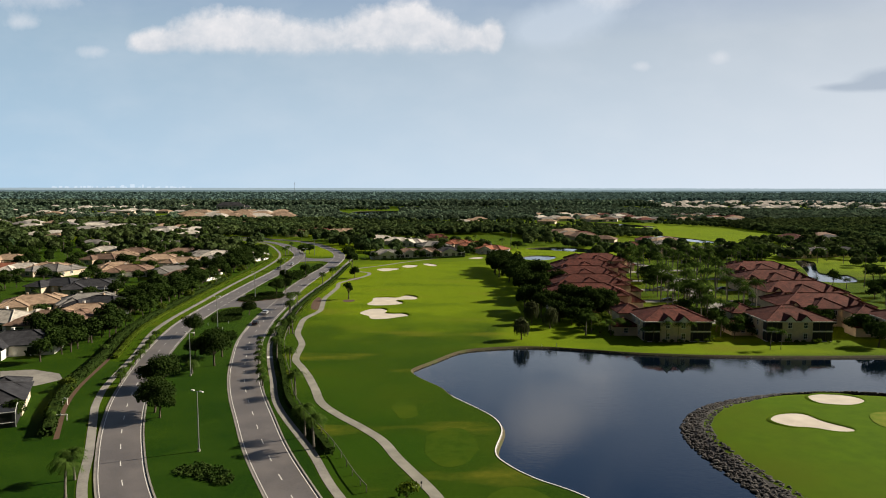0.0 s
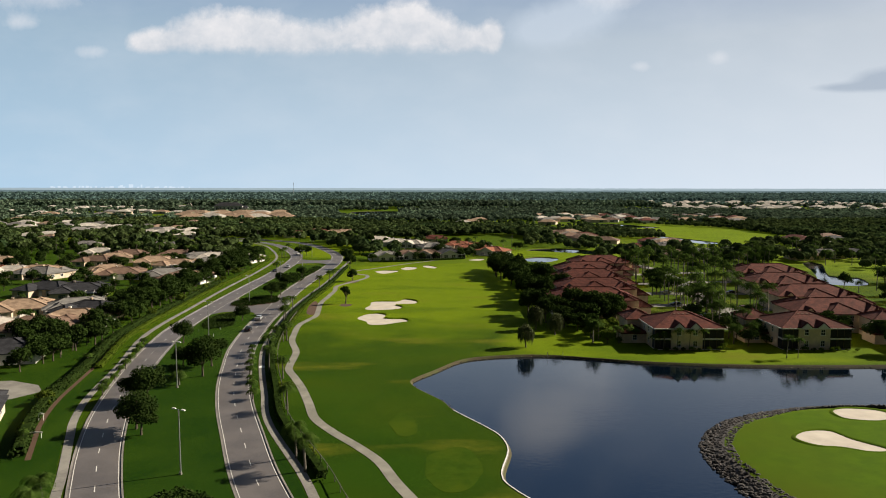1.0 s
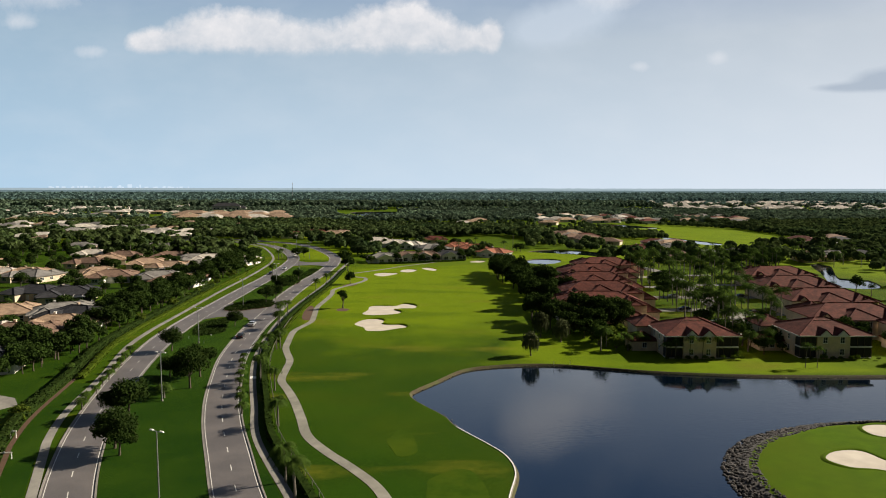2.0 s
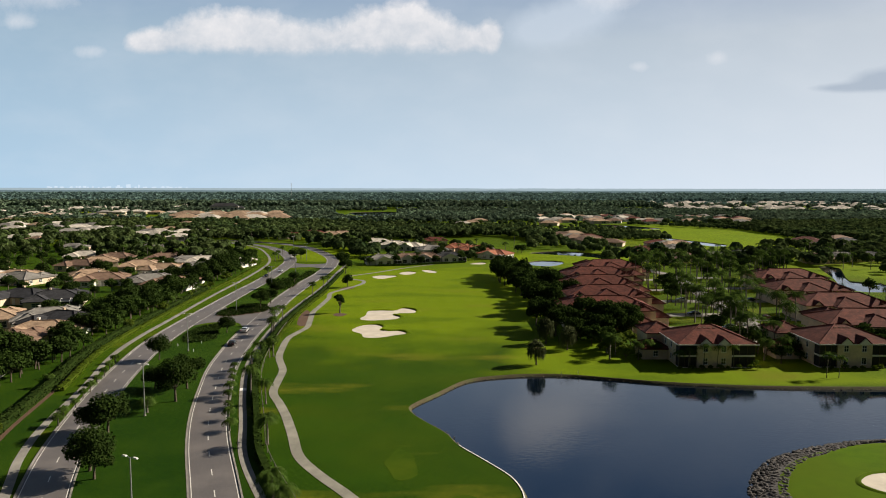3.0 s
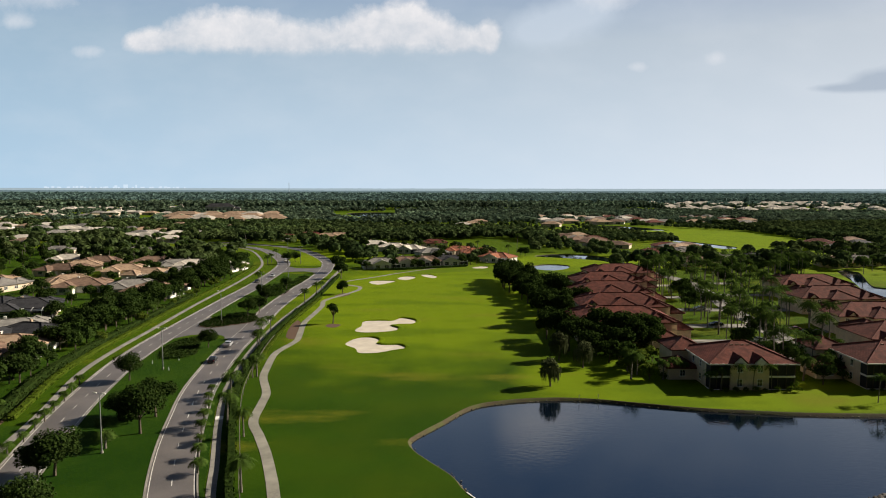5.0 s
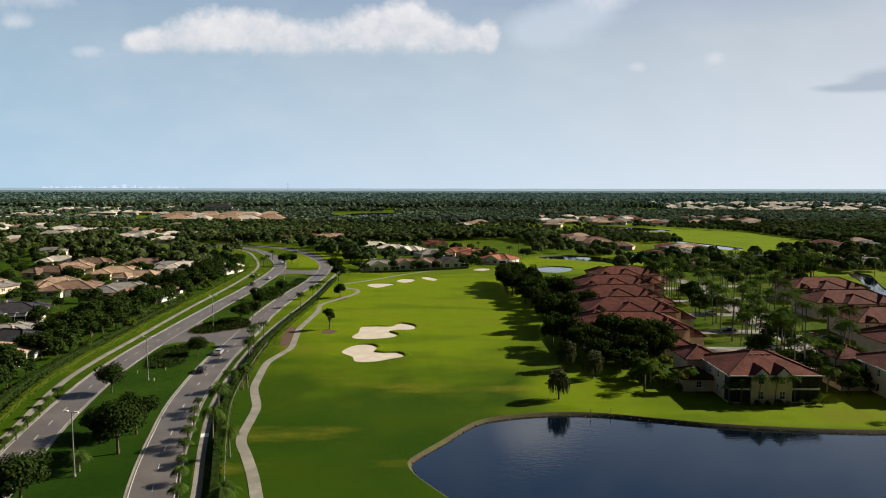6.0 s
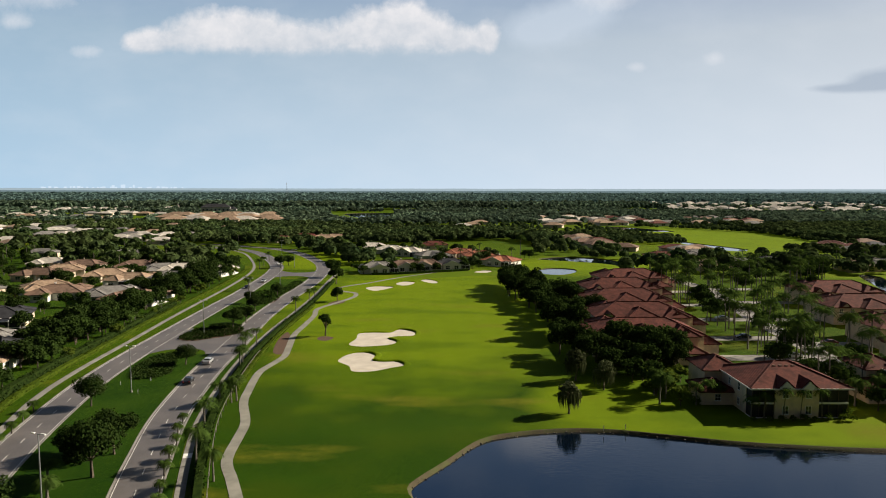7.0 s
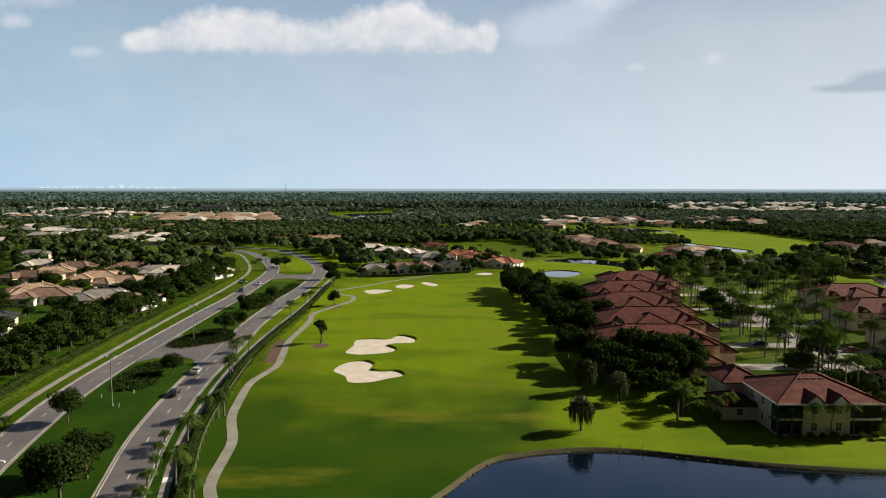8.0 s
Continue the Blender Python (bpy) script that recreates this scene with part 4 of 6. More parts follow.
def far_estate(rows, word):
    """Small hipped houses too far off to tell apart, joined."""
    walls, roofs = Shape(), Shape()
    for x, y, rot, q in rows:
        m = pose(x, y, 0, 0, 0, rot) @ Matrix.Scale(q, 4)
        w, r = Shape().box(-9, -6, 0, 9, 6, 3.0).box(-7, -9, 0, -1, -5.9, 3.0), Shape()
        hip(r, -9, -6, 9, 6, 3.0, 5.5)
        hip(r, -7, -9, -1, 0, 3.02, 4.9)
        walls.add([m @ Vector(v) for v in w.v], w.f)
        roofs.add([m @ Vector(v) for v in r.v], r.f)
        FOOT.append((x, y, 11.5 * q))
    est = tagged(part("far_houses", walls, WALLS["white"]), word, "houses", kind="stuff")
    part("roofs", roofs, ROOFS["pale"], est)["kind"] = "stuff"


far_estate([(rng.uniform(480, 1150), rng.uniform(1350, 2150), rng.uniform(-30, 30), 1.5) for i in range(140)], "pale far houses scattered among the eastern woods")
far_estate([(rng.uniform(-900, -560), rng.uniform(1200, 1700), rng.uniform(-30, 30), 1.3) for i in range(24)], "pale far houses at the edge of the western woods")


def villa(front):
    """Two-storey coach homes under dark red hipped roofs; the front ones show screened lanais round a bay."""
    h = thing("villa", "two-storey cream stucco villa with dark red tile roof", "villa", "red-roofed villas")
    w, r = Shape(), Shape()
    if front:
        w.box(-5.2, -9.2, 0, 3.6, -7, 6.2).box(-9.7, -6.2, 0, 9.7, 7.5, 6.2)
        lines = hip(r, -9.7, -9, 9.7, 7.5, 6.2, 9.6)
        w.box(-13.6, 5.5, 0, -5.5, 15, 6.0).box(-16.5, -0.5, 0, -9.6, 7, 3.0)
        lines += hip(r, -13.6, 5.5, -5.5, 15, 6.0, 8.2)
        lines += hip(r, -16.5, -0.5, -9.5, 7, 3.0, 4.8)
        for x in (-3.1, 1.5):
            w.add([(x - 1.5, -9.2, 6.2), (x + 1.5, -9.2, 6.2), (x, -9.2, 7.7), (x - 1.5, -6, 6.2), (x + 1.5, -6, 6.2), (x, -6, 7.7)], [(0, 1, 2), (1, 4, 5, 2), (3, 0, 2, 5)])
            gable(r, x - 1.5, x + 1.5, -9.2, -4.5, 6.3, 7.95, 0.35)
            part("gable_front", Shape().add([(x - 1.6, -9.6, 6.05), (x + 1.6, -9.6, 6.05), (x, -9.6, 7.6), (x - 1.6, -9.2, 6.05), (x + 1.6, -9.2, 6.05), (x, -9.2, 7.6)],
                                            [(0, 1, 2), (5, 4, 3), (0, 3, 4, 1), (1, 4, 5, 2), (2, 5, 3, 0)]), M["white"], h, "white rendered gable front")
    else:
        w.box(-15, -8, 0, 15, 8, 6.0).box(15, -6, 0, 20, 5, 3.2).box(-6, -11, 0, 4, -7.9, 6.0).box(-14, 7.9, 0, -4, 11.5, 6.0)
        lines = hip(r, -15, -8, 15, 8, 6.0, 9.4) + hip(r, 14, -6, 20, 5, 3.2, 5.2) + hip(r, -6, -11, 4, 0, 6.02, 8.6) + hip(r, -14, 0, -4, 11.5, 6.02, 8.7)
        lines += hip(r, 6, -9.5, 13, 0, 6.03, 8.2)
        w.box(6, -9.5, 0, 13, -7.9, 6.0).box(5, -17, 0, 12, -9.4, 3.2)
        lines += hip(r, 5, -17, 12, -9.4, 3.2, 5.2)
        for x in (-11, 10):
            gable(r, x - 1.3, x + 1.3, -8.4, -3.5, 6.3, 7.6, 0.3)
            w.add([(x - 1.2, -8.3, 6), (x + 1.2, -8.3, 6), (x, -8.3, 7.4), (x - 1.2, -5, 6), (x + 1.2, -5, 6), (x, -5, 7.4)], [(0, 1, 2), (1, 4, 5, 2), (3, 0, 2, 5)])
    split("wall", w, WALLS["cream"], h)
    rf = split("roof", r, ROOFS["red"], h)
    part("ridge_cap", caps(lines), ROOFS["red"], rf)["kind"] = "stuff"
    for i in range(4 if front else 0):
        part("roof_vent", Shape().box(-2.6 + i * 1.3, -2.6, 8.5, -2.0 + i * 1.3, -2.1, 9.1), ROOFS["brown"], rf)
    if front:
        # stacked screened lanais with white floor edges and posts
        for x0, x1 in ((-9.7, -5.25), (3.65, 9.7)):
            for z in (0, 3.1):
                sc = Shape().box(x0 + 0.1, -8.7, z + 0.15, x1 - 0.1, -6.25, z + 2.85)
                lan = part("lanai", sc, M["black"], h, "dark screened lanai")
                fr = Shape().box(x0, -8.95, z + 2.85, x1, -6.25, z + 3.1).box(x0, -8.95, z, x1, -6.25, z + 0.13)
                part("slab_edge", fr, M["white"], lan, "pale lanai slab edge")
                for i in range(4):
                    x = x0 + 0.06 + (x1 - x0 - 0.12) * i / 3
                    part("post", Shape().box(x - 0.05, -8.9, z + 0.13, x + 0.05, -8.76, z + 2.85), M["trunk"], lan)
        for x in (-3.1, 1.5):
            window(h, x, -9.2, 0.9, 1.25, 1.7)
            window(h, x, -9.2, 4.1, 1.25, 1.7)
        for y in (-3, 1.5):
            window(h, -9.7, y, 0.9, 1.1, 1.6, "left")
            window(h, -9.7, y, 4.0, 1.1, 1.6, "left")
            window(h, 9.7, y, 0.9, 1.1, 1.6, "right")
            window(h, 9.7, y, 4.0, 1.1, 1.6, "right")
        window(h, -13, -0.5, 0.9, 1.3, 1.5)
        part("fascia", Shape().box(-10.32, -9.66, 5.93, 10.32, -9.58, 6.21).box(-10.34, -9.6, 5.93, -10.28, 8.1, 6.21), M["white"], h, "white eaves fascia board")
    else:
        for x in (-12.5, -8.8, 0.5, 5.2):
            window(h, x, -8 if x not in (0.5,) else -11, 3.8, 1.3, 1.6)
            window(h, x, -8 if x not in (0.5,) else -11, 0.8, 1.3, 1.6)
        window(h, -3.5, -11, 3.8, 1.3, 1.6)
        window(h, 9.5, -9.5, 3.8, 1.3, 1.6)
        window(h, 8.5, -17, 0.9, 1.6, 1.6)
        for y in (-5, 3):
            window(h, 15 if y > 0 else 20, y if y > 0 else -2, 3.8 if y > 0 else 0.9, 1.3, 1.5, "right")
        part("garage_door", Shape().box(20.0, -4.8, 0, 20.07, -2.6, 2.3), M["white"], h)
    return h


front_villa = villa(True)
front_villa.matrix_basis = pose(69, 206.2, 0, 0, 0, 0)
copy_thing(front_villa, pose(105, 206.6, 0, 0, 0, 0))
copy_thing(front_villa, pose(142, 203, 0, 0, 0, -6))
row_villa = villa(False)
row_villa.matrix_basis = pose(54, 255, 0, 0, 0, 0)
VILLA_SPOTS = ((61, 282, 0), (65, 312, 2), (71, 342, 4), (84, 374, 8), (128, 231, -2), (138, 263, -2), (145, 299, 0), (155, 334, 2))
for x, y, rot in VILLA_SPOTS:
    copy_thing(row_villa, pose(x, y, 0, 0, 0, rot))
VILLAS = [(69, 206, 15), (58, 214, 10), (105, 206, 15), (95, 214, 10), (142, 203, 15)] + [(x + dx, y, 12.5) for x, y, r in ((54, 255, 0),) + VILLA_SPOTS for dx in (-13, -4, 6, 15)]


# ---- plants ----
def leaves(s, g, centre, radii, n, size, droop=0.0, fill=0.25):
    """Leaf clumps as bent quads over a lobe, some inside it."""
    for _ in range(n):
        z = g.uniform(-0.75, 1)
        a = g.uniform(0, math.tau)
        q = math.sqrt(max(0, 1 - z * z))
        d = Vector((q * math.cos(a), q * math.sin(a), z))
        k = g.uniform(0.8, 1.08) if g.random() > fill else g.uniform(0.3, 0.8)
        c = Vector(centre) + Vector((d.x * radii[0], d.y * radii[1], d.z * radii[2])) * k
        nrm = (d + Vector((g.gauss(0, 0.55), g.gauss(0, 0.55), g.gauss(0, 0.55) + 0.3))).normalized()
        u = nrm.orthogonal().normalized()
        u = (Matrix.Rotation(g.uniform(0, math.tau), 3, nrm) @ u)
        v = nrm.cross(u)
        e = size * g.uniform(0.6, 1.35)
        b = nrm * e * 0.22
        s.add([c - u * e * 0.5 - v * e * 0.35 - b, c + u * e * 0.5 - v * e * 0.4 - b, c + u * e * 0.32 + v * e * 0.5 + b * 0.3, c - u * e * 0.4 + v * e * 0.45 - b * 0.5],
              [(0, 1, 2, 3)])


def broadleaf(seed, h, r, mat, n, size, word, trunk_part=0.32, name="tree"):
    g = random.Random(seed)
    t = thing(name, word, "tree")
    tr, cr, limbs = Shape(), Shape(), Shape()
    th = h * trunk_part
    top = Vector((g.uniform(-0.3, 0.3), g.uniform(-0.3, 0.3), th))
    tr.tube([(0, 0, -0.1), (top.x * 0.3, top.y * 0.3, th * 0.4), top], [0.035 * h, 0.026 * h, 0.022 * h], 7)
    lobes = []
    k = g.randint(6, 9)
    for i in range(k):
        a = i / k * math.tau + g.uniform(-0.4, 0.4)
        rr = r * g.uniform(0.45, 0.66)
        lobes.append((Vector((math.cos(a) * rr, math.sin(a) * rr, g.uniform(0.48, 0.72) * h)), r * g.uniform(0.34, 0.5)))
    for i in range(3):
        lobes.append((Vector((g.uniform(-0.3, 0.3) * r, g.uniform(-0.3, 0.3) * r, h * g.uniform(0.68, 0.8))), r * g.uniform(0.42, 0.55)))
    for c, q in lobes:
        limb = Shape() if name == "median_oak" else limbs
        limb.tube([top * 0.95, (top + c) * 0.5 + Vector((0, 0, -0.05 * h)), c], [0.015 * h, 0.01 * h, 0.004 * h], 5)
        if limb is not limbs:
            part("limb", limb, M["trunk"], t)
        leaves(cr, g, c, (q, q, min(q * 0.85, 0.24 * h)), int(n / len(lobes)), size)
    part("trunk", tr, M["trunk"], t)
    if limbs.v:
        part("branchwork", limbs, M["trunk"], t)["kind"] = "stuff"
    part("crown", cr, M[mat], t)
    return t


def frond_set(s, g, c, length, count, lift, leaflets=8, width=0.55):
    for i in range(count):
        a = i / count * math.tau + g.uniform(-0.25, 0.25)
        up = g.uniform(-0.1, 1.15) * lift
        d = Vector((math.cos(a), math.sin(a), 0))
        side = Vector((-d.y, d.x, 0))
        L = length * g.uniform(0.85, 1.1)
        pts = []
        for k in range(leaflets + 1):
            t = k / leaflets
            pts.append(Vector(c) + d * L * (t - 0.12 * t * t) + Vector((0, 0, L * (up * t - (0.55 + 0.5 * up) * t * t))))
        for k in range(leaflets):
            p, q = pts[k], pts[k + 1]
            t = (k + 0.5) / leaflets
            w = width * (0.55 + 1.15 * math.sin(math.pi * min(1, 0.15 + t * 0.8)))
            dn = Vector((0, 0, -w * g.uniform(0.2, 0.6)))
            e = (q - p) * g.uniform(0.9, 1.6)
            for sg in (1, -1):
                m = p + side * sg * w + dn + e
                s.add([p, p + (q - p) * 0.55, m + (q - p) * 0.12, m], [(0, 1, 2, 3)])
        for k in range(0, leaflets, 3):
            a0, a1 = pts[k], pts[min(k + 3, leaflets)]
            s.add([a0 - side * 0.04, a1 - side * 0.03, a1 + side * 0.03, a0 + side * 0.04], [(0, 1, 2, 3)])


def palm(seed, h, word, shaft=True, length=2.6, name="palm_tree"):
    g = random.Random(seed)
    t = thing(name, word, "palm")
    tr, cr = Shape(), Shape()
    lean = Vector((g.uniform(-0.05, 0.05), g.uniform(-0.05, 0.05), 0)) * h
    pts = [Vector((0, 0, -0.1)) + lean * (k / 5) ** 2 + Vector((0, 0, h * k / 5)) for k in range(6)]
    tr.tube(pts, [0.24, 0.19, 0.17, 0.18, 0.16, 0.13], 7)
    part("trunk", tr, M["palmtrunk"], t)
    c = pts[-1]
    if shaft:
        part("crownshaft", Shape().tube([c, c + Vector((0, 0, 0.5)), c + Vector((0, 0, 1.0))], [0.15, 0.17, 0.08], 7), M["leafbright"], t)
        c = c + Vector((0, 0, 0.9))
    frond_set(cr, g, c, length * 1.08, 19, 0.95, 12, 0.46)
    frond_set(cr, g, c, length * 0.95, 9, 0.1, 12, 0.46)
    part("fronds", cr, M["palm"], t)
    return t


def weeping(seed, h, r, word):
    """A tree draped in hanging strands."""
    t = broadleaf(seed, h, r, "leafgrey", 700, 0.4, word, name="mossy_tree")
    g = random.Random(seed + 50)
    s = Shape()
    for _ in range(170):
        a, q = g.uniform(0, math.tau), r * math.sqrt(g.random()) * 0.95
        x, y = math.cos(a) * q, math.sin(a) * q
        z1 = h * g.uniform(0.45, 0.62)
        L = g.uniform(0.2, 0.42) * h
        w = g.uniform(0.05, 0.14)
        b = g.uniform(0, math.pi)
        dx, dy = math.cos(b) * w, math.sin(b) * w
        s.add([(x - dx, y - dy, z1), (x + dx, y + dy, z1), (x + dx * 0.8, y + dy * 0.8, z1 - L * 0.6), (x, y, z1 - L), (x - dx * 0.8, y - dy * 0.8, z1 - L * 0.5)], [(0, 1, 2, 3, 4)])
    part("moss", s, M["leafgrey"], t, "grey-green hanging strands")
    return t


TREES = {
    "oak": [broadleaf(s, 8.5, 4.3, "leafdark", 1500, 0.5, "dark green live oak with a spreading crown", name="live_oak") for s in (1, 2, 3)],
    "median": [broadleaf(s, 8.5, 4.3, "leafdark", 4200, 0.3, "dark green live oak standing in the median lawn", name="median_oak") for s in (51, 52, 53)],
    "tall": [broadleaf(s, 11, 4.8, "leafdark", 2200, 0.5, "tall dark green broadleaf tree", name="shade_tree") for s in (4, 5, 6)],
    "mid": [broadleaf(s, 7.5, 3.7, "leafmid", 900, 0.55, "mid-green rounded garden tree", name="garden_tree") for s in (7, 8, 9)],
    "bright": [broadleaf(s, 5.5, 2.9, "leafbright", 700, 0.5, "bright yellow-green bushy garden tree", 0.2, "bushy_tree") for s in (10, 11)],
    "slim": [broadleaf(13, 8.0, 2.0, "leafmid", 800, 0.4, "slender upright tree beside the fairway", 0.3, "slender_tree")],
    "royal": [palm(s, 10.5, "tall palm with a pale smooth trunk", length=3.5, name="royal_palm") for s in (21, 22)],
    "palm": [palm(s, 5.5, "garden palm with arching fronds", False, 2.5, "garden_palm") for s in (23, 24)],
    "small": [palm(s, 2.8, "young palm planted beside the pavement", False, 1.8, "young_palm") for s in (25, 26)],
    "moss": [weeping(31, 7.6, 2.6, "tree hung with grey-green moss strands")],
    "shrub": [broadleaf(s, 2.2, 1.6, "hedge", 260, 0.3, "low leafy green shrub", 0.1, "shrub") for s in (41, 42)],
}
USED = {}
TREE_AT = []
tg = random.Random(77)


def plant(kind, p, size=1.0, rot=None):
    i = tg.randrange(len(TREES[kind]))
    m = pose(p[0], p[1], 0, 0, 0, tg.uniform(0, 360) if rot is None else rot)
    src = TREES[kind][i]
    if (kind, i) in USED:
        ob = copy_thing(src, m)
    else:
        USED[(kind, i)] = True
        ob = src
        ob.matrix_basis = m
    q = size * tg.uniform(0.92, 1.08)
    ob.scale = (q, q, size * tg.uniform(0.92, 1.08))
    TREE_AT.append((p[0], p[1]))


def near_line(line, x, y, d):
    return any((q.x - x) ** 2 + (q.y - y) ** 2 < d * d for q in line[::2])


def free(x, y, foot=0.8):
    return not any((x - a) ** 2 + (y - b) ** 2 < (r * foot) ** 2 for a, b, r in FOOT) and not any((x - a) ** 2 + (y - b) ** 2 < (r * 0.9) ** 2 for a, b, r in VILLAS)


def before_house(x, y, depth=20, wide=9):
    """Open garden in front of a house."""
    return any(abs(x - a * y / b) < wide and 0 < b - y < depth for a, b, r in FOOT if b > y)


FAR_TREES, FAR_PALMS = [], []


def scatter(poly, n, kinds, seed, gap, size=(0.8, 1.15), foot=0.8, far=False, gardens=False):
    g = random.Random(seed)
    xs, ys = [p[0] for p in poly], [p[1] for p in poly]
    done, tries = [], 0
    while len(done) < n and tries < n * 30:
        tries += 1
        x, y = g.uniform(min(xs), max(xs)), g.uniform(min(ys), max(ys))
        if not within(poly, x, y) or not free(x, y, foot) or any((x - a) ** 2 + (y - b) ** 2 < gap * gap for a, b in done):
            continue
        if near_line(LEFT, x, y, 8) or near_line(RIGHT, x, y, 8) or near_line(STREET_LINE, x, y, 4.5):
            continue
        if gardens and before_house(x, y) and g.random() < 0.85:
            continue
        done.append((x, y))
        if far:
            k = g.choice(kinds)
            if k in ("royal", "palm"):
                FAR_PALMS.append((x, y, k, g.uniform(*size), g.uniform(0, 360)))
            else:
                q = g.uniform(*size)
                FAR_TREES.append((x, y, {"tall": 10.5, "oak": 8, "mid": 7}[k] * q, {"tall": 8.5, "oak": 8, "mid": 7}[k] * q, 90))
            continue
        plant(g.choice(kinds), (x, y), g.uniform(*size))


# median trees
for p, k, s in (((-75.9, 204.7), "median", 0.8), ((-57.9, 169.4), "median", 1.05), ((-58.9, 178.8), "median", 0.95), ((-63.3, 150.7), "median", 1.0), ((-65.6, 149.9), "median", 0.75), ((-57.8, 133.4), "median", 0.95),
                ((-68.7, 238.7), "median", 0.72), ((-70.4, 285.4), "median", 0.8), ((-68.6, 294.1), "median", 0.7), ((-71.3, 315.8), "median", 0.8), ((-78.2, 333.1), "median", 0.6), ((-71.2, 350.3), "median", 0.7),
                ((-93.8, 454.8), "median", 0.9), ((-91.5, 465.7), "median", 0.8), ((-55.5, 130.3), "median", 0.85), ((-66.2, 178.8), "median", 0.7),
                ((-64.9, 169.4), "small", 1.0), ((-60.8, 162.1), "small", 1.1)):
    plant(k, p, s)
# along the fairway
for p, k, s in (((-38.3, 273.7), "slim", 1.0), ((-44.1, 338.3), "oak", 0.72), ((-52.2, 388.9), "tall", 0.8), ((-57.2, 414.5), "tall", 0.9), ((23.4, 200.1), "moss", 1.0), ((34.4, 216.4), "moss", 1.05), ((29.5, 224.1), "moss", 1.1),
                ((44.7, 212.6), "palm", 0.95), ((43.9, 206.4), "palm", 1.05), ((46.4, 210.1), "palm", 0.95), ((54.2, 206.3), "palm", 0.9), ((51.3, 205.4), "palm", 0.85), ((56.4, 206.3), "palm", 0.8),
                ):
    plant(k, p, s)
for p, k, s in (
                ((52.7, 528.8), "royal", 1.1), ((55.4, 503.8), "mid", 0.9), ((53.4, 510.7), "mid", 0.8),
                ((59.1, 197), "palm", 0.75), ((61.7, 197), "palm", 0.9), ((65.3, 196.4), "royal", 0.5), ((68.7, 196.4), "royal", 0.5), ((72.8, 196.1), "royal", 0.5),
                ((91.7, 187.9), "royal", 0.5), ((94.7, 187.9), "royal", 0.5), ((-22.3, 114.4), "palm", 1.15), ((-24.9, 119.8), "palm", 1.0), ((-32.1, 145), "palm", 1.0), ((-53.4, 236.8), "palm", 0.95),
                ):
    plant(k, p, s)
for p, k, s in (
                ((-48, 192.3), "palm", 1.0), ((-49.6, 206.6), "palm", 0.9), ((-53.5, 234.7), "palm", 1.0), ((-56, 246.1), "royal", 0.5), ((-56.9, 251.8), "palm", 1.0), ((-56.8, 263.1), "palm", 0.8),
                ((-43.2, 174.2), "palm", 1.05), ((-38.3, 168), "palm", 0.9), ((-46.6, 208.5), "palm", 1.0), ((-47.4, 207.4), "palm", 0.8),
                ):
    plant(k, p, s)
for p, k, s in (
                ((-55, 335.7), "palm", 0.9), ((-54.5, 344.8), "palm", 0.8), ((-56.2, 315.8), "palm", 0.9), ((-88.2, 368.3), "palm", 1.0), ((-105.4, 462.8), "palm", 0.9), ((-104.4, 449.4), "palm", 1.0), ((-108.9, 489.5), "palm", 1.0),
                ((-56.8, 101.7), "palm", 0.9), ((-54.9, 95.6), "palm", 1.0), ((-5.2, 95.3), "shrub", 1.2)):
    plant(k, p, s)
for p, k, s in (((84.7, 204.9), "palm", 1.0), ((91.5, 213.3), "royal", 0.8), ((90.3, 206.5), "palm", 1.0), ((93.5, 207.6), "mid", 0.75), ((93.7, 220.7), "mid", 0.8), ((90, 219.5), "royal", 0.8),
                ((100.4, 222.7), "mid", 0.8), ((104.9, 226), "palm", 1.0), ((87.5, 201.5), "mid", 0.75), ((95.2, 211.2), "palm", 1.0), ((87.4, 209.5), "mid", 0.7), ((94.3, 204.9), "shrub", 1.3), ((78.6, 198.1), "shrub", 1.0)):
    plant(k, p, s)
# young palms along both pavements
for line, off, y0, y1, step in ((WALK_L, 2.4, 152, 205, 4.5), (WALK_R, -2.6, 152, 196, 4.5)):
    seg = clip(line, y0, y1)
    nrm = sides_of(seg)
    last = None
    for p, q in zip(seg, nrm):
        if last is None or (p - last).length > step:
            last = p
            plant("small", p + q * (off + tg.uniform(-0.4, 0.4)), tg.uniform(0.65, 0.9))

GROVE = [(26.7, 353.4), (28.7, 389.2), (36.6, 385.6), (39.6, 346.4), (49, 330.9), (51.6, 305.5), (54.8, 270), (60.2, 238.5), (53, 226.2), (40.7, 226.2), (32.7, 230.8), (30, 251.7), (33.2, 283), (31.8, 315.9)]
scatter(GROVE, 85, ["tall", "tall", "oak"], 5, 4.8, (0.8, 1.08))
STREET = [(80, 216), (93, 216), (118, 250), (122, 300), (136, 340), (132, 410), (95, 420), (92, 360), (88, 300), (84, 250)]
scatter(STREET, 95, ["royal", "royal", "palm", "royal", "mid", "royal"], 6, 4.2, (0.8, 1.15), 0.6)
scatter([(82, 212), (92, 211), (93, 240), (84, 240)], 16, ["mid", "palm", "royal"], 8, 2.8, (0.8, 1.05))
scatter([(118, 212), (127, 212), (128, 222), (118, 222)], 4, ["mid", "palm"], 9, 4, (0.7, 0.95))
scatter([(44, 205), (52, 203), (56, 206), (54, 232), (40, 232)], 16, ["palm", "mid", "bright", "shrub"], 15, 3, (0.7, 1.0))
scatter([(122, 190), (190, 196), (190, 222), (160, 222), (124, 205)], 14, ["mid", "palm", "oak"], 16, 5, (0.8, 1.0))
scatter([(160, 232), (200, 260), (195, 320), (180, 320), (172, 270)], 18, ["royal", "palm", "mid"], 17, 5, (0.8, 1.0))
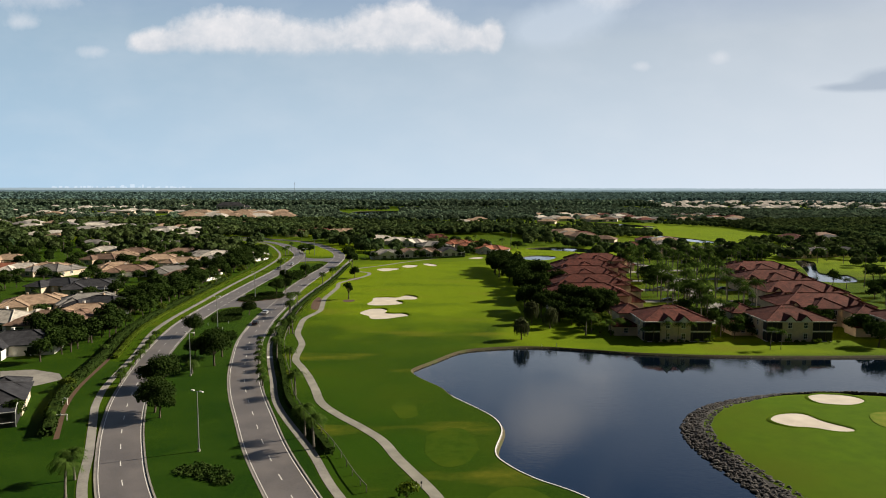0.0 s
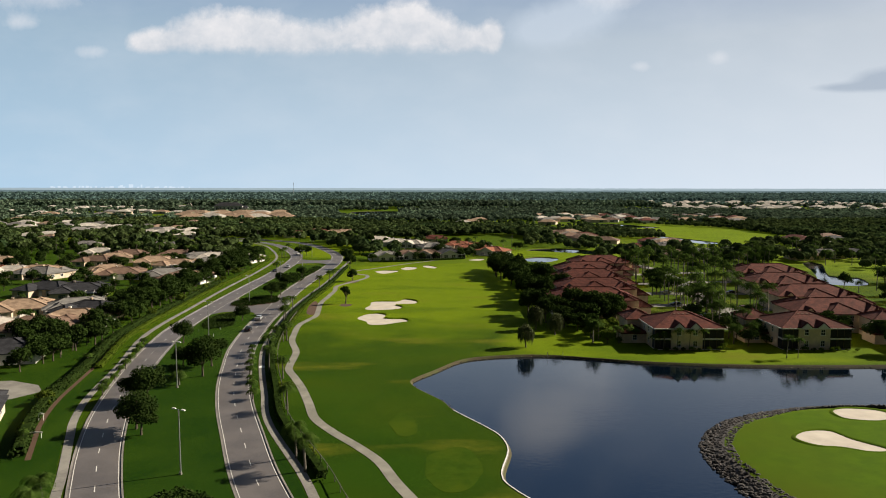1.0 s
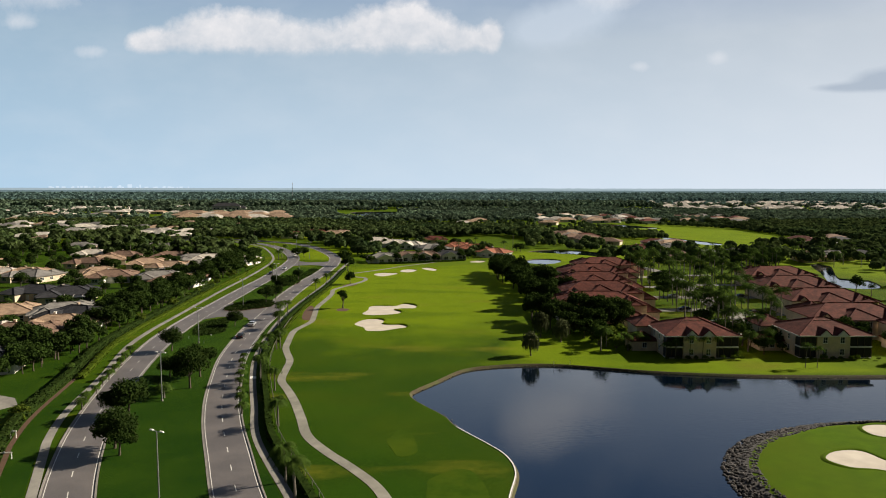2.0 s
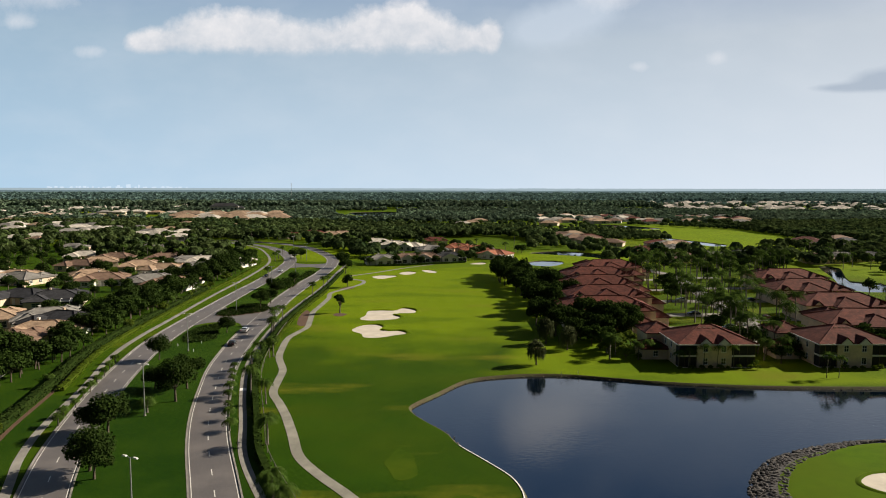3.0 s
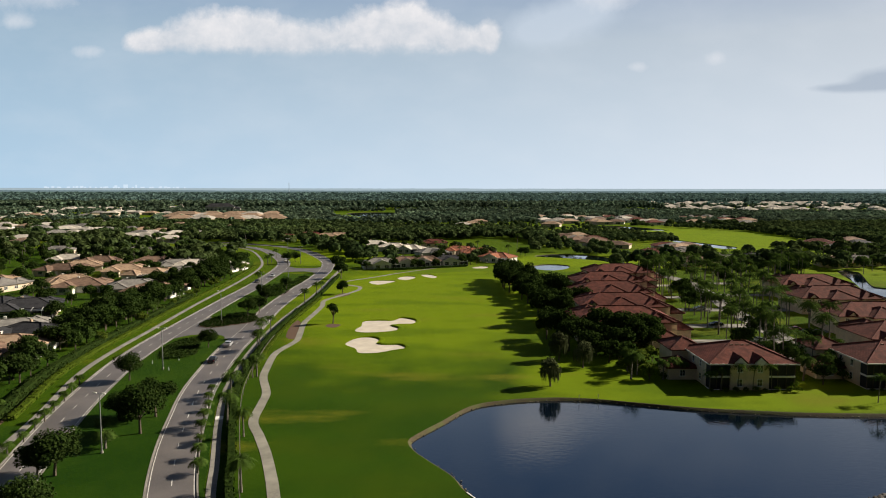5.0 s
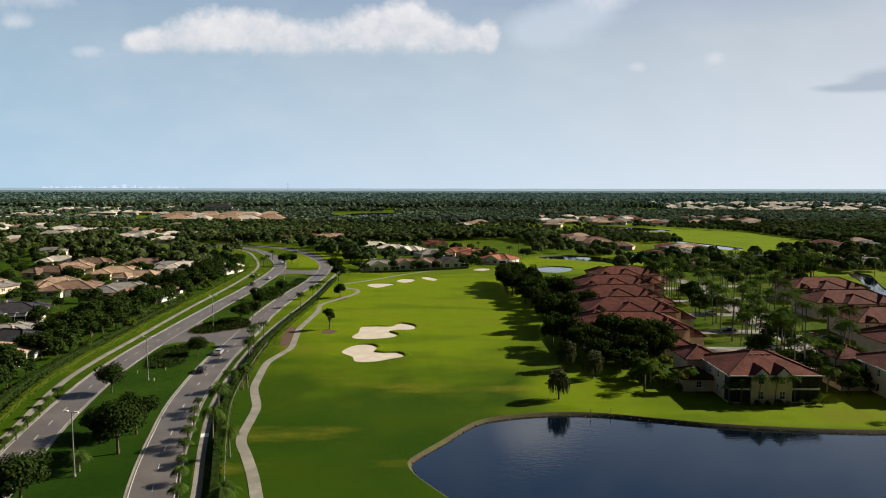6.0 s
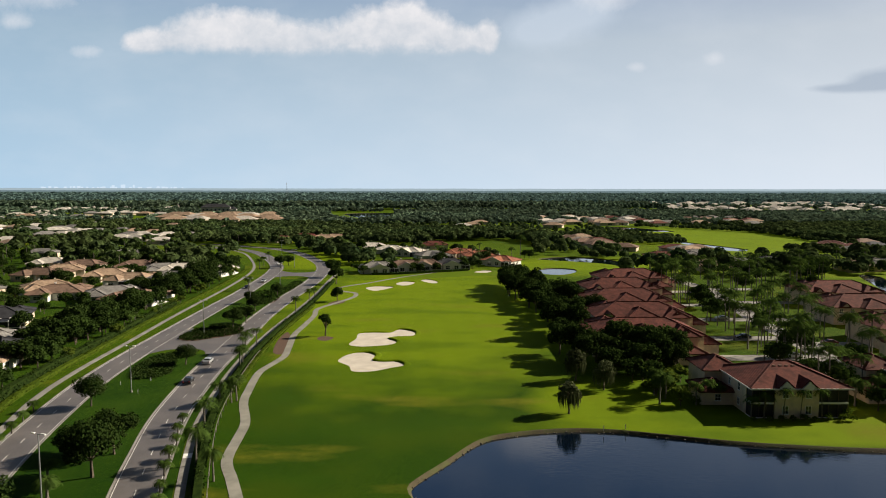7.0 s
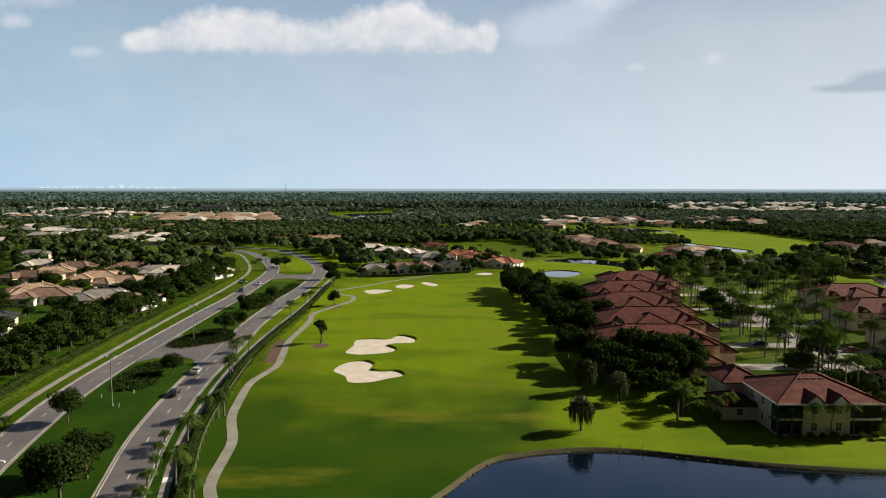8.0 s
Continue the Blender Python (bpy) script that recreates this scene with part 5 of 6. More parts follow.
scatter([(92, 405), (100, 430), (160, 425), (205, 430), (215, 500), (140, 470), (100, 445)], 60, ["royal", "palm", "tall", "mid", "royal"], 18, 4.5, (0.85, 1.1), far=True)
scatter([(180, 430), (330, 420), (420, 480), (300, 520), (215, 500)], 90, ["mid", "royal", "palm", "tall"], 19, 5, (0.8, 1.1), far=True)
scatter([(168, 352), (203, 420), (190, 440), (140, 425), (146, 352)], 46, ["royal", "palm", "mid", "mid"], 26, 4.2, (0.8, 1.05))
scatter([(205, 330), (240, 330), (250, 350), (225, 352)], 7, ["oak"], 20, 6, (0.8, 1.1))
# belt along the west pavement, then the gardens behind it
belt = clip(WALK_L, 120, 460)
bn = sides_of(belt)
g = random.Random(3)
for p, q in zip(belt, bn):
    for d0, d1, kinds, chance in ((-20, -9.5, ["mid", "tall", "oak", "mid"], 0.9), (-34, -20, ["mid", "oak", "mid"], 0.35), (-9, -6.5, ["bright", "shrub", "palm"], 0.22)):
        if g.random() < chance:
            c = p + q * g.uniform(d0, d1)
            if free(c.x, c.y, 0.75) and not 204 < c.y < 234 and (c.y > 192 or d0 > -10):
                plant(g.choice(kinds), c, g.uniform(0.7, 1.05) if len(kinds) == 4 else g.uniform(0.5, 0.85))
scatter([(-128, 205), (-118, 240), (-122, 420), (-150, 520), (-330, 560), (-300, 330), (-190, 215)], 300, ["mid", "tall", "oak", "mid", "palm", "mid"], 21, 4.4, (0.55, 0.9), 0.95, gardens=True)
scatter([(-104, 172), (-100, 196), (-122, 212), (-128, 204), (-112, 196)], 18, ["mid", "oak"], 22, 2.8, (0.7, 0.95), 0.4)
scatter([(-100, 196), (-104, 236), (-116, 240), (-114, 200)], 12, ["mid", "oak"], 28, 3, (0.65, 0.9), 0.5)
scatter([(-88, 118), (-80, 128), (-98, 140), (-112, 130), (-104, 118)], 16, ["mid", "oak", "shrub"], 27, 2.8, (0.4, 0.65), 0.4)
scatter([(-130, 430), (-140, 520), (-190, 570), (-330, 640), (-420, 560), (-330, 480)], 150, ["mid", "tall", "royal", "oak"], 23, 6, (0.8, 1.1), far=True)
scatter([(-72, 500), (-52, 455), (-38, 455), (-45, 520), (-90, 600), (-160, 640), (-180, 600), (-110, 575)], 48, ["tall", "oak", "royal", "mid", "palm"], 24, 4.5, (0.8, 1.1), far=True)
scatter([(-40, 440), (25, 455), (40, 480), (30, 560), (-60, 620), (-100, 580)], 45, ["palm", "mid", "royal", "oak"], 25, 6, (0.65, 0.95), far=True)
for p in ((-16.3, 435), (-12.6, 432.7), (-4.6, 437.5), (-43.4, 427.8), (-28.3, 430.2), (11.9, 447.6), (16.2, 452.8), (20.1, 455.5), (-41.8, 434.9), (-47.2, 434.9), (-50.9, 444.7)):
    plant("mid" if tg.random() < 0.7 else "palm", p, tg.uniform(0.55, 0.85))
for p in ((-29.5, 443), (-16, 449), (-3.5, 454), (12, 460), (25, 478), (42, 482), (-28, 552), (-46, 556), (2, 514), (32, 514), (-14, 520), (-58, 548), (8, 540), (-1, 470), (18, 486)):
    plant(tg.choice(("mid", "oak", "tall", "royal")), p, tg.uniform(0.65, 0.95))
scatter([(66, 532), (122, 470), (124, 560), (70, 640)], 34, ["tall", "oak", "mid"], 31, 6, (0.7, 1.0), far=True)
scatter([(212, 425), (236, 380), (300, 430), (330, 470), (230, 470)], 30, ["oak", "mid", "royal"], 32, 6, (0.7, 1.0), far=True)


# ---- hedges and beds ----
def hedge(line, width, height, label, mat="hedge", leaf_size=0.26, per_m=34, seed=1):
    g = random.Random(seed)
    h = thing("hedge", label, "hedge")
    part("core", ribbon(line, -width * 0.36, width * 0.36, 0.0, height * 0.75), M[mat], h)
    s, nrm = Shape(), sides_of(line)
    for (p, q), nx in zip(zip(line, nrm), line[1:]):
        L = (nx - p).length
        lump = 0.85 + 0.7 * noise.noise((p.x * 0.3, p.y * 0.3, seed))
        leaves(s, g, (p.x, p.y, height * 0.5 * lump), (width * 0.55, width * 0.55 + L * 0.4, height * 0.55 * lump), int(per_m * L), leaf_size, 0, 0.1)
    part("leaves", s, M[mat], h)


def shifted(line, off):
    return [p + q * off for p, q in zip(line, sides_of(line))]


hedge(shifted(clip(WALK_L, 176, 440), -4.2), 1.8, 1.3, "clipped light green hedge along the pavement", seed=2)
hedge(shifted(clip(WALK_L, 122, 330), -7.2), 2.2, 2.3, "tall dark green garden hedge behind the pavement", "leafdark", 0.34, 44, seed=3)
hedge(shifted(clip(WALK_R, 110, 400), 2.6), 1.6, 1.6, "dark green hedge between pavement and golf course", "leafmid", seed=4)
hedge(shifted(clip(WALK_R, 215, 330), 4.4), 1.4, 1.0, "low bright shrub hedge beside the cart path", seed=5)


hedge(curve([(-38.6, 423.3), (-25.6, 425.6), (-8.2, 432.7), (13.2, 442.5)], 2.0), 2.0, 1.4, "dark garden hedge in front of the houses", "leafmid", seed=6)


def bed(pts, label, seed, mat="leafdark", height=0.9, n=900):
    line = curve(pts, 1.0, True)
    b = thing("planting_bed", label, "planting bed")
    part("mulch", sheet(line, 0.05, 0.08), M["mulch"], b)
    g = random.Random(seed)
    poly = [(p.x, p.y) for p in line]
    xs, ys = [p[0] for p in poly], [p[1] for p in poly]
    s = Shape()
    k = 0
    while k < n:
        x, y = g.uniform(min(xs), max(xs)), g.uniform(min(ys), max(ys))
        if within(poly, x, y):
            k += 1
            leaves(s, g, (x, y, height * 0.4), (0.5, 0.5, height * 0.55), 7, 0.3)
    part("shrubs", s, M[mat], b)


bed([(-77.8, 226.5), (-80.6, 239.7), (-78.3, 249.5), (-70.9, 254.2), (-72.8, 246.1), (-71.3, 238.7), (-69.3, 230.5), (-72.2, 225.2)], "oval bed of dark clipped shrubs in the median", 1, height=0.8)
bed([(-81.7, 268.6), (-82, 279), (-79.1, 286.3), (-71.2, 290.5), (-66.7, 283.8), (-66.8, 275.2), (-72.9, 269.3), (-76.7, 266.5)], "shrub bed at the tip of the second median", 2, height=0.8)
bed([(-42.8, 104.3), (-40, 107.8), (-34.5, 105), (-32.4, 101.8), (-33.2, 99.4), (-37.8, 101.8)], "low dark shrub bed in the median lawn", 3, height=0.7, n=260)
bed([(-85.1, 353.1), (-78.5, 368.3), (-70.7, 356.1), (-69.6, 333.1), (-75.1, 329.5)], "dark shrub bed under the median trees", 4, n=500)
bed([(-72.3, 353.2), (-74.3, 394.4), (-69, 394.4), (-69.4, 360.6)], "brown-green median shrub bed", 5, "leafmid", 0.7, 300)
for pts in ([(-40.2, 270), (-39, 272.9), (-35.5, 271.5), (-36.4, 267.2), (-38.8, 267.2)], [(-47, 333.2), (-43.6, 340.9), (-40.8, 337), (-43.8, 330.7)], [(-49.2, 251.8), (-51.6, 267.9), (-51.4, 279), (-48.7, 271.5), (-45.9, 251.8)]):
    sheet_turf("mulch", pts, 0.02, M["mulch"], "reddish brown mulch ring", 1.0)
hg = random.Random(9)
for x0 in (69, 105, 142):
    for i in range(9):
        plant("shrub", (x0 - 10 + i * 2.5 + hg.uniform(-0.6, 0.6), 195.6 + hg.uniform(-0.4, 0.4)), hg.uniform(0.4, 0.75))

# ---- far woods ----
OPEN = [
    [(-13.2, 647.2), (59.6, 660.4), (112, 529.4), (117.8, 478.8), (103.4, 440.6), (49.9, 421.5), (56.9, 528.9), (2.7, 583.4)],
    [(179.4, 939.2), (264.7, 833.9), (320.9, 776.9), (323.9, 683.6), (310.8, 586.8), (262, 567.8), (224.6, 567.4), (209.3, 662.5), (184.4, 792.8)],
    [(221.9, 443.5), (305, 467.4), (356.8, 468.1), (183.1, 238.3), (180.6, 275.2), (194.6, 325.4), (211.9, 412.9)],
    [(-218.9, 1377.1), (-84.8, 1382.5), (-65.4, 1006.3), (-119.1, 974.4), (-157.6, 1053.7)],
    [(-390.6, 638.8), (-380, 666.9), (-325.6, 579.5), (-332.8, 548.7)],
    [(-423.6, 966.7), (-517.1, 1306.8), (-454.9, 1183.6), (-372.1, 900.4)],
    [(-148.3, 572.5), (-150.7, 611.7), (-107.3, 564), (-69.1, 477.5), (-60, 404.1), (-71.1, 368.3), (-98.4, 404)],
]
OPEN_BOX = [(min(p[0] for p in o), max(p[0] for p in o), min(p[1] for p in o), max(p[1] for p in o)) for o in OPEN]


def wood_mesh(rows, mat="woods"):
    """Ragged crowns of bent quads for many far trees in one mesh."""
    r = np.random.default_rng(5)
    vs, fs = [], []
    base = 0
    for x, y, h, w, n in rows:
        z = r.uniform(-0.6, 1, n)
        a = r.uniform(0, math.tau, n)
        q = np.sqrt(1 - np.clip(z, -1, 1) ** 2)
        d = np.stack([q * np.cos(a), q * np.sin(a), z], 1)
        c = d * [w / 2, w / 2, h * 0.36] + [x, y, h * 0.62]
        nrm = d + r.normal(0, 0.4, (n, 3)) + [0, 0, 0.25]
        nrm /= np.linalg.norm(nrm, axis=1)[:, None]
        u = np.cross(nrm, r.normal(0, 1, (n, 3)))
        u /= np.linalg.norm(u, axis=1)[:, None]
        v = np.cross(nrm, u)
        e = (w * r.uniform(0.22, 0.42, n) * math.sqrt(18 / max(n, 18)))[:, None]
        quad = np.stack([c - u * e - v * e * 0.8, c + u * e - v * e, c + u * e * 0.7 + v * e, c - u * e * 0.8 + v * e * 0.9], 1).reshape(-1, 3)
        quad[:, 2] = np.maximum(quad[:, 2], 0.05)
        vs.append(quad)
        fs.append(np.arange(base, base + 4 * n).reshape(n, 4))
        base += 4 * n
    me = bpy.data.meshes.new("woods")
    v, f = np.concatenate(vs), np.concatenate(fs)
    me.from_pydata(v.tolist(), [], f.tolist())
    me.materials.append(M[mat])
    return me


wg2 = random.Random(8)
bands = [[], [], []]
y = 430.0
while y < 4700:
    half = 0.72 * y + 40
    x = -half
    step = max(5.5, y * 0.0052)
    while x < half:
        x += step * wg2.uniform(0.6, 1.4)
        yy = y + wg2.uniform(-0.5, 0.5) * max(8, y * 0.02)
        if yy < 620 and -330 < x < 250 and not (x < -250 and yy > 600):
            continue
        if any(b[0] <= x <= b[1] and b[2] <= yy <= b[3] and within(o, x, yy) for o, b in zip(OPEN, OPEN_BOX)):
            continue
        if any(p[0].x - 90 < x < p[0].x + 90 and within([(c.x, c.y) for c in p], x, yy) for p in FAR_PONDS):
            continue
        back = 12 + yy * 0.05
        if any(abs(x - a) < q and -q - back * (0.4 + 0.6 * wg2.random()) < yy - b < q for a, b, q in FOOT if -90 < yy - b < 30):
            continue
        if 520 < x < 1150 and 1350 < yy < 2150 and wg2.random() < 0.6 or -800 < x < -400 and 650 < yy < 1250 and wg2.random() < 0.4:
            continue
        k = noise.noise((x * 0.006, yy * 0.004, 3))
        if yy < 1500 and k < -0.28 and wg2.random() < 0.7:
            continue
        h = wg2.uniform(5, 8.5) + 2.5 * k if yy < 1500 else wg2.uniform(11, 17)
        if 100 < x < 330 and 560 < yy < 880 or 520 < x < 1150 and 1300 < yy < 2150:
            h *= 0.62
        w = h * wg2.uniform(0.75, 1.15) if yy < 1500 else max(h * 0.6, step * 1.1)
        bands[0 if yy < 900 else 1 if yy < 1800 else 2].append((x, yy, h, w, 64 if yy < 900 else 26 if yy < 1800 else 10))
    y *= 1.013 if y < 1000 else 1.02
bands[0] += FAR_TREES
# each farther band takes a bluer colour in place of haze
for rows, word, mat in zip(bands, ("mixed garden trees of the far estates", "dense green woods beyond the estates, tinted paler for haze", "distant pine woods on the plain, haze painted into their colour"), ("woods", "hazewoods", "hazepines")):
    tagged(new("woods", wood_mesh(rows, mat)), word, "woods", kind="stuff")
tr, fr = Shape(), Shape()
for x, y, k, q, a in FAR_PALMS:
    h = (8.5 if k == "royal" else 5.5) * q
    g = random.Random(int(x * 7 + y * 13))
    c = Vector((x, y, h))
    tr.tube([(x, y, 0), (x, y, h * 0.5), c], [0.2, 0.17, 0.14], 5)
    frond_set(fr, g, c, 2.6 * q, 15, 0.9, 6, 0.55)
palms = tagged(part("palms", fr, M["palm"]), "tall palms among the far estate gardens", "palms", kind="stuff")
part("trunks", tr, M["palmtrunk"], palms)["kind"] = "stuff"


# ---- street lamps ----
def lamp():
    t = thing("street_lamp", "tall grey steel street lamp with twin heads", "street lamp", "median street lamps")
    part("base", Shape().tube([(0, 0, 0), (0, 0, 0.5)], [0.28, 0.24], 10), M["concrete"], t)
    part("pole", Shape().tube([(0, 0, 0.4), (0, 0, 10.6)], [0.13, 0.08], 8), M["metal"], t)
    for sg in (-1, 1):
        arm = part("arm", Shape().tube([(0, 0, 10.5), (sg * 0.4, 0, 10.62), (sg * 0.85, 0, 10.62)], [0.05, 0.045, 0.04], 6), M["metal"], t)
        s = Shape()
        s.add([(sg * 0.6, -0.17, 10.58), (sg * 1.4, -0.14, 10.58), (sg * 1.4, 0.14, 10.58), (sg * 0.6, 0.17, 10.58), (sg * 0.65, -0.12, 10.76), (sg * 1.3, -0.09, 10.74), (sg * 1.3, 0.09, 10.74), (sg * 0.65, 0.12, 10.76)],
              [(3, 2, 1, 0), (4, 5, 6, 7), (0, 1, 5, 4), (1, 2, 6, 5), (2, 3, 7, 6), (3, 0, 4, 7)])
        part("lamp_head", s, M["white"], arm)
    return t


LAMPS = ((-41.7, 113.1, -25), (-60.4, 160, -18), (-71.9, 214.6, -5), (-77, 277, 0), (-76.8, 329.5, 0), (-78, 385, 0), (-86, 455, 15), (-108, 520, 35))
first_lamp = lamp()
first_lamp.matrix_basis = pose(LAMPS[0][0], LAMPS[0][1], 0, 0, 0, LAMPS[0][2])
for x, y, a in LAMPS[1:]:
    copy_thing(first_lamp, pose(x, y, 0, 0, 0, a))


# ---- cars ----
CAR_PAINT = {"black": material("black_paint", (0.015, 0.015, 0.017), (0.02, 0.02, 0.02), 2, 0.25, 0.2, spec=0.6), "silver": material("silver_paint", (0.5, 0.51, 0.52), (0.46, 0.47, 0.48), 2, 0.3, 0.5, spec=0.6),
             "white": material("car_white", (0.72, 0.72, 0.7), (0.68, 0.68, 0.66), 2, 0.3, 0.0, spec=0.6), "maroon": material("maroon_paint", (0.14, 0.02, 0.02), (0.1, 0.015, 0.015), 2, 0.3, 0.2, spec=0.6)}
RUBBER = material("tyre_rubber", (0.02, 0.02, 0.02), (0.03, 0.03, 0.03), 8, 0.9)
REDLAMP = material("tail_lamp", (0.35, 0.02, 0.02), (0.25, 0.015, 0.015), 4, 0.3)


def car(colour, m):
    t = thing("car", "%s saloon car on the pale road surface" % colour, "car", "cars")
    prof = [(-2.25, 0.35), (-2.3, 0.75), (-2.15, 0.98), (-1.55, 1.02), (-0.95, 1.42), (0.35, 1.45), (1.0, 1.0), (2.05, 0.85), (2.25, 0.6), (2.22, 0.32)]
    body, n = Shape(), len(prof)
    for w, ins in ((-0.9, 0), (0.9, 0)):
        body.v += [(w * (0.78 if z > 1.1 else 1.0), y, z) for y, z in prof]
    body.f += [tuple(reversed(range(n))), tuple(range(n, 2 * n))] + [(i, (i + 1) % n, n + (i + 1) % n, n + i) for i in range(n)]
    part("body", body, CAR_PAINT[colour], t)
    part("windscreen", Shape().add([(-0.66, 0.42, 1.43), (0.66, 0.42, 1.43), (0.8, 0.98, 1.05), (-0.8, 0.98, 1.05)], [(0, 3, 2, 1)]), M["glass"], t)
    part("rear_window", Shape().add([(-0.66, -1.0, 1.41), (0.66, -1.0, 1.41), (0.8, -1.5, 1.07), (-0.8, -1.5, 1.07)], [(0, 1, 2, 3)]), M["glass"], t)
    for sg in (-1, 1):
        part("side_window", Shape().add([(sg * 0.905, -1.3, 1.04), (sg * 0.905, 0.85, 1.04), (sg * 0.72, 0.3, 1.4), (sg * 0.72, -0.9, 1.38)], [(0, 1, 2, 3)]), M["glass"], t)
        part("tail_light", Shape().box(sg * 0.7 - 0.14, -2.33, 0.72, sg * 0.7 + 0.14, -2.25, 0.88), REDLAMP, t)
        part("headlight", Shape().box(sg * 0.66 - 0.16, 2.18, 0.62, sg * 0.66 + 0.16, 2.27, 0.76), M["white"], t)
        for y in (-1.4, 1.4):
            wh = part("wheel", Shape().tube([(sg * 0.72, y, 0.33), (sg * 0.93, y, 0.33)], [0.33, 0.33], 14), RUBBER, t)
            part("rim", Shape().tube([(sg * 0.92, y, 0.33), (sg * 0.95, y, 0.33)], [0.2, 0.19], 10), M["metal"], wh)
    t.matrix_basis = m
    return t


def on_road(line, y, off):
    i = min(range(1, len(line) - 1), key=lambda k: abs(line[k].y - y))
    d = line[i + 1] - line[i - 1]
    q = Vector((d.y, -d.x)).normalized()
    c = line[i] + q * off
    return c.x, c.y, math.degrees(math.atan2(-d.x, d.y))


for colour, line, y, off, turn in (("black", RIGHT, 223, -1.75, 0), ("silver", RIGHT, 241, -1.6, 0), ("silver", LEFT, 395, 1.7, 180), ("black", LEFT, 375, -1.6, 180), ("white", LEFT, 470, 1.5, 180)):
    x, y, a = on_road(line, y, off)
    car(colour, pose(x, y, 0.035, 0, 0, a + turn))
for colour, x, y, a in (("maroon", 112, 262, 88), ("white", 93, 246, 90), ("silver", 96, 300, 85), ("black", 90, 270, 92), ("white", 118, 238, 90), ("black", 124, 300, 90)):
    car(colour, pose(x, y, 0.055, 0, 0, a))


# ---- fence beside the hedge, mast, flag, hall ----
fence = thing("fence", "weathered low timber rail fence along the hedge", "fence")
line = shifted(clip(WALK_R, 95, 250), 4.0)
last = None
post_mesh = Shape().box(-0.06, -0.06, 0, 0.06, 0.06, 1.25).mesh("post", M["palmtrunk"])
for p in line:
    if last is None or (p - last).length > 2.4:
        last = p
        part("post", post_mesh, None, fence).location = (p.x, p.y, 0)
part("rail", ribbon(line, -0.03, 0.03, 1.05, 1.2), M["palmtrunk"], fence)

mast = thing("radio_mast", "thin grey lattice radio mast on the plain", "mast")
s = Shape()
for a in range(3):
    c, q = math.cos(a * math.tau / 3), math.sin(a * math.tau / 3)
    s.tube([(c * 1.0, q * 1.0, 0), (c * 0.6, q * 0.6, 60)], [0.28, 0.22], 4)
for k in range(20):
    for a in range(3):
        a0, a1 = a * math.tau / 3, (a + 1) * math.tau / 3
        s.tube([(math.cos(a0) * 0.9, math.sin(a0) * 0.9, k * 3), (math.cos(a1) * 0.9, math.sin(a1) * 0.9, k * 3 + 3)], [0.12, 0.12], 3)
part("lattice", s, M["metal"], mast)
part("antenna", Shape().tube([(0, 0, 58), (0, 0, 64)], [1.3, 0.7], 6), M["metal"], mast)
mast.location = (-537, 2480, 0)

hall = thing("hall", "large pale hall with dark gabled roof", "building")
w = Shape().box(-24, -9, 0, 24, 9, 13).box(24, -7, 0, 34, 7, 10)
split("wall", w, WALLS["white"], hall)
r = Shape()
hip(r, -24, -9, 24, 9, 13, 19, 1.0)
hip(r, 23, -7, 34, 7, 10, 14, 0.8)
split("roof", r, ROOFS["dark"], hall)
for i in range(7):
    window(hall, -20 + i * 6.6, -9, 3, 3.2, 7.5)
hall.location = (-385, 1240, 0)
hall.rotation_euler = (0, 0, radians(12))

for x, y, z in ((4.5, 436, 0.0), (104, 120, 1.0)):
    fl = thing("golf_flag", "white golf pin with a small red flag", "flag")
    part("pin", Shape().tube([(0, 0, z), (0, 0, z + 2.2)], [0.03, 0.02], 6), M["white"], fl)
    part("cloth", Shape().add([(0, 0, z + 2.2), (0.5, 0.05, z + 2.05), (0.5, 0.06, z + 1.85), (0, 0.0, z + 1.75)], [(0, 1, 2, 3)]), REDLAMP, fl)
    fl.location = (x, y, 0)


# ---- stones of the island's revetment and the pond's tip ----
rg = random.Random(21)
REV = thing("rock_revetment", "dark rough stone revetment round the island shore", "revetment")
stone_meshes = [stone(1.0, k).mesh("stone", M["rock"]) for k in range(14)]
joined = Shape()
near_left = 0
loose = []
for i, p in enumerate(ISLE):
    q = ISLE[(i + 1) % len(ISLE)]
    if p.x > 100 or p.y < 80:
        continue
    L = (q - p).length
    for _ in range(int(L * 26)):
        t, k = rg.random(), rg.uniform(0.0, 1.0)
        a = p.lerp(q, t)
        w = 0.125 if p.x < 60 else 0.125 * max(0.3, (100 - p.x) / 40)
        c = ci + (a - ci) * (1.005 - w * k)
        z = -0.62 + 1.15 * min(1, k * 0.95)
        loose.append((c.x, c.y, z, rg.uniform(0.16, 0.42)))
loose.sort(key=lambda s: abs(s[1] - 116) + 2 * abs(s[0] - 47))
for i, (x, y, z, r) in enumerate(loose):
    if i < 260:
        ob = part("stone", stone_meshes[i % 14], None, REV)
        ob.matrix_basis = pose(x, y, z, rg.uniform(0, 360), rg.uniform(0, 360), rg.uniform(0, 360)) @ Matrix.Scale(r, 4)
    else:
        s = stone(r, i)
        joined.add([(v[0] + x, v[1] + y, v[2] + z) for v in s.v], s.f)
part("rubble", joined, M["rocks"], REV)["kind"] = "stuff"
edge = Shape()
for i, p in enumerate(POND):
    if -9 < p.x < 120 and p.y > 144:
        for _ in range(2):
            s = stone(rg.uniform(0.08, 0.2), i)
            q = p + Vector((rg.uniform(-0.5, 0.5), rg.uniform(-0.5, 0.5)))
            z = -0.55 + rg.uniform(-0.05, 0.12)
            edge.add([(v[0] + q.x, v[1] + q.y, v[2] + z) for v in s.v], s.f)
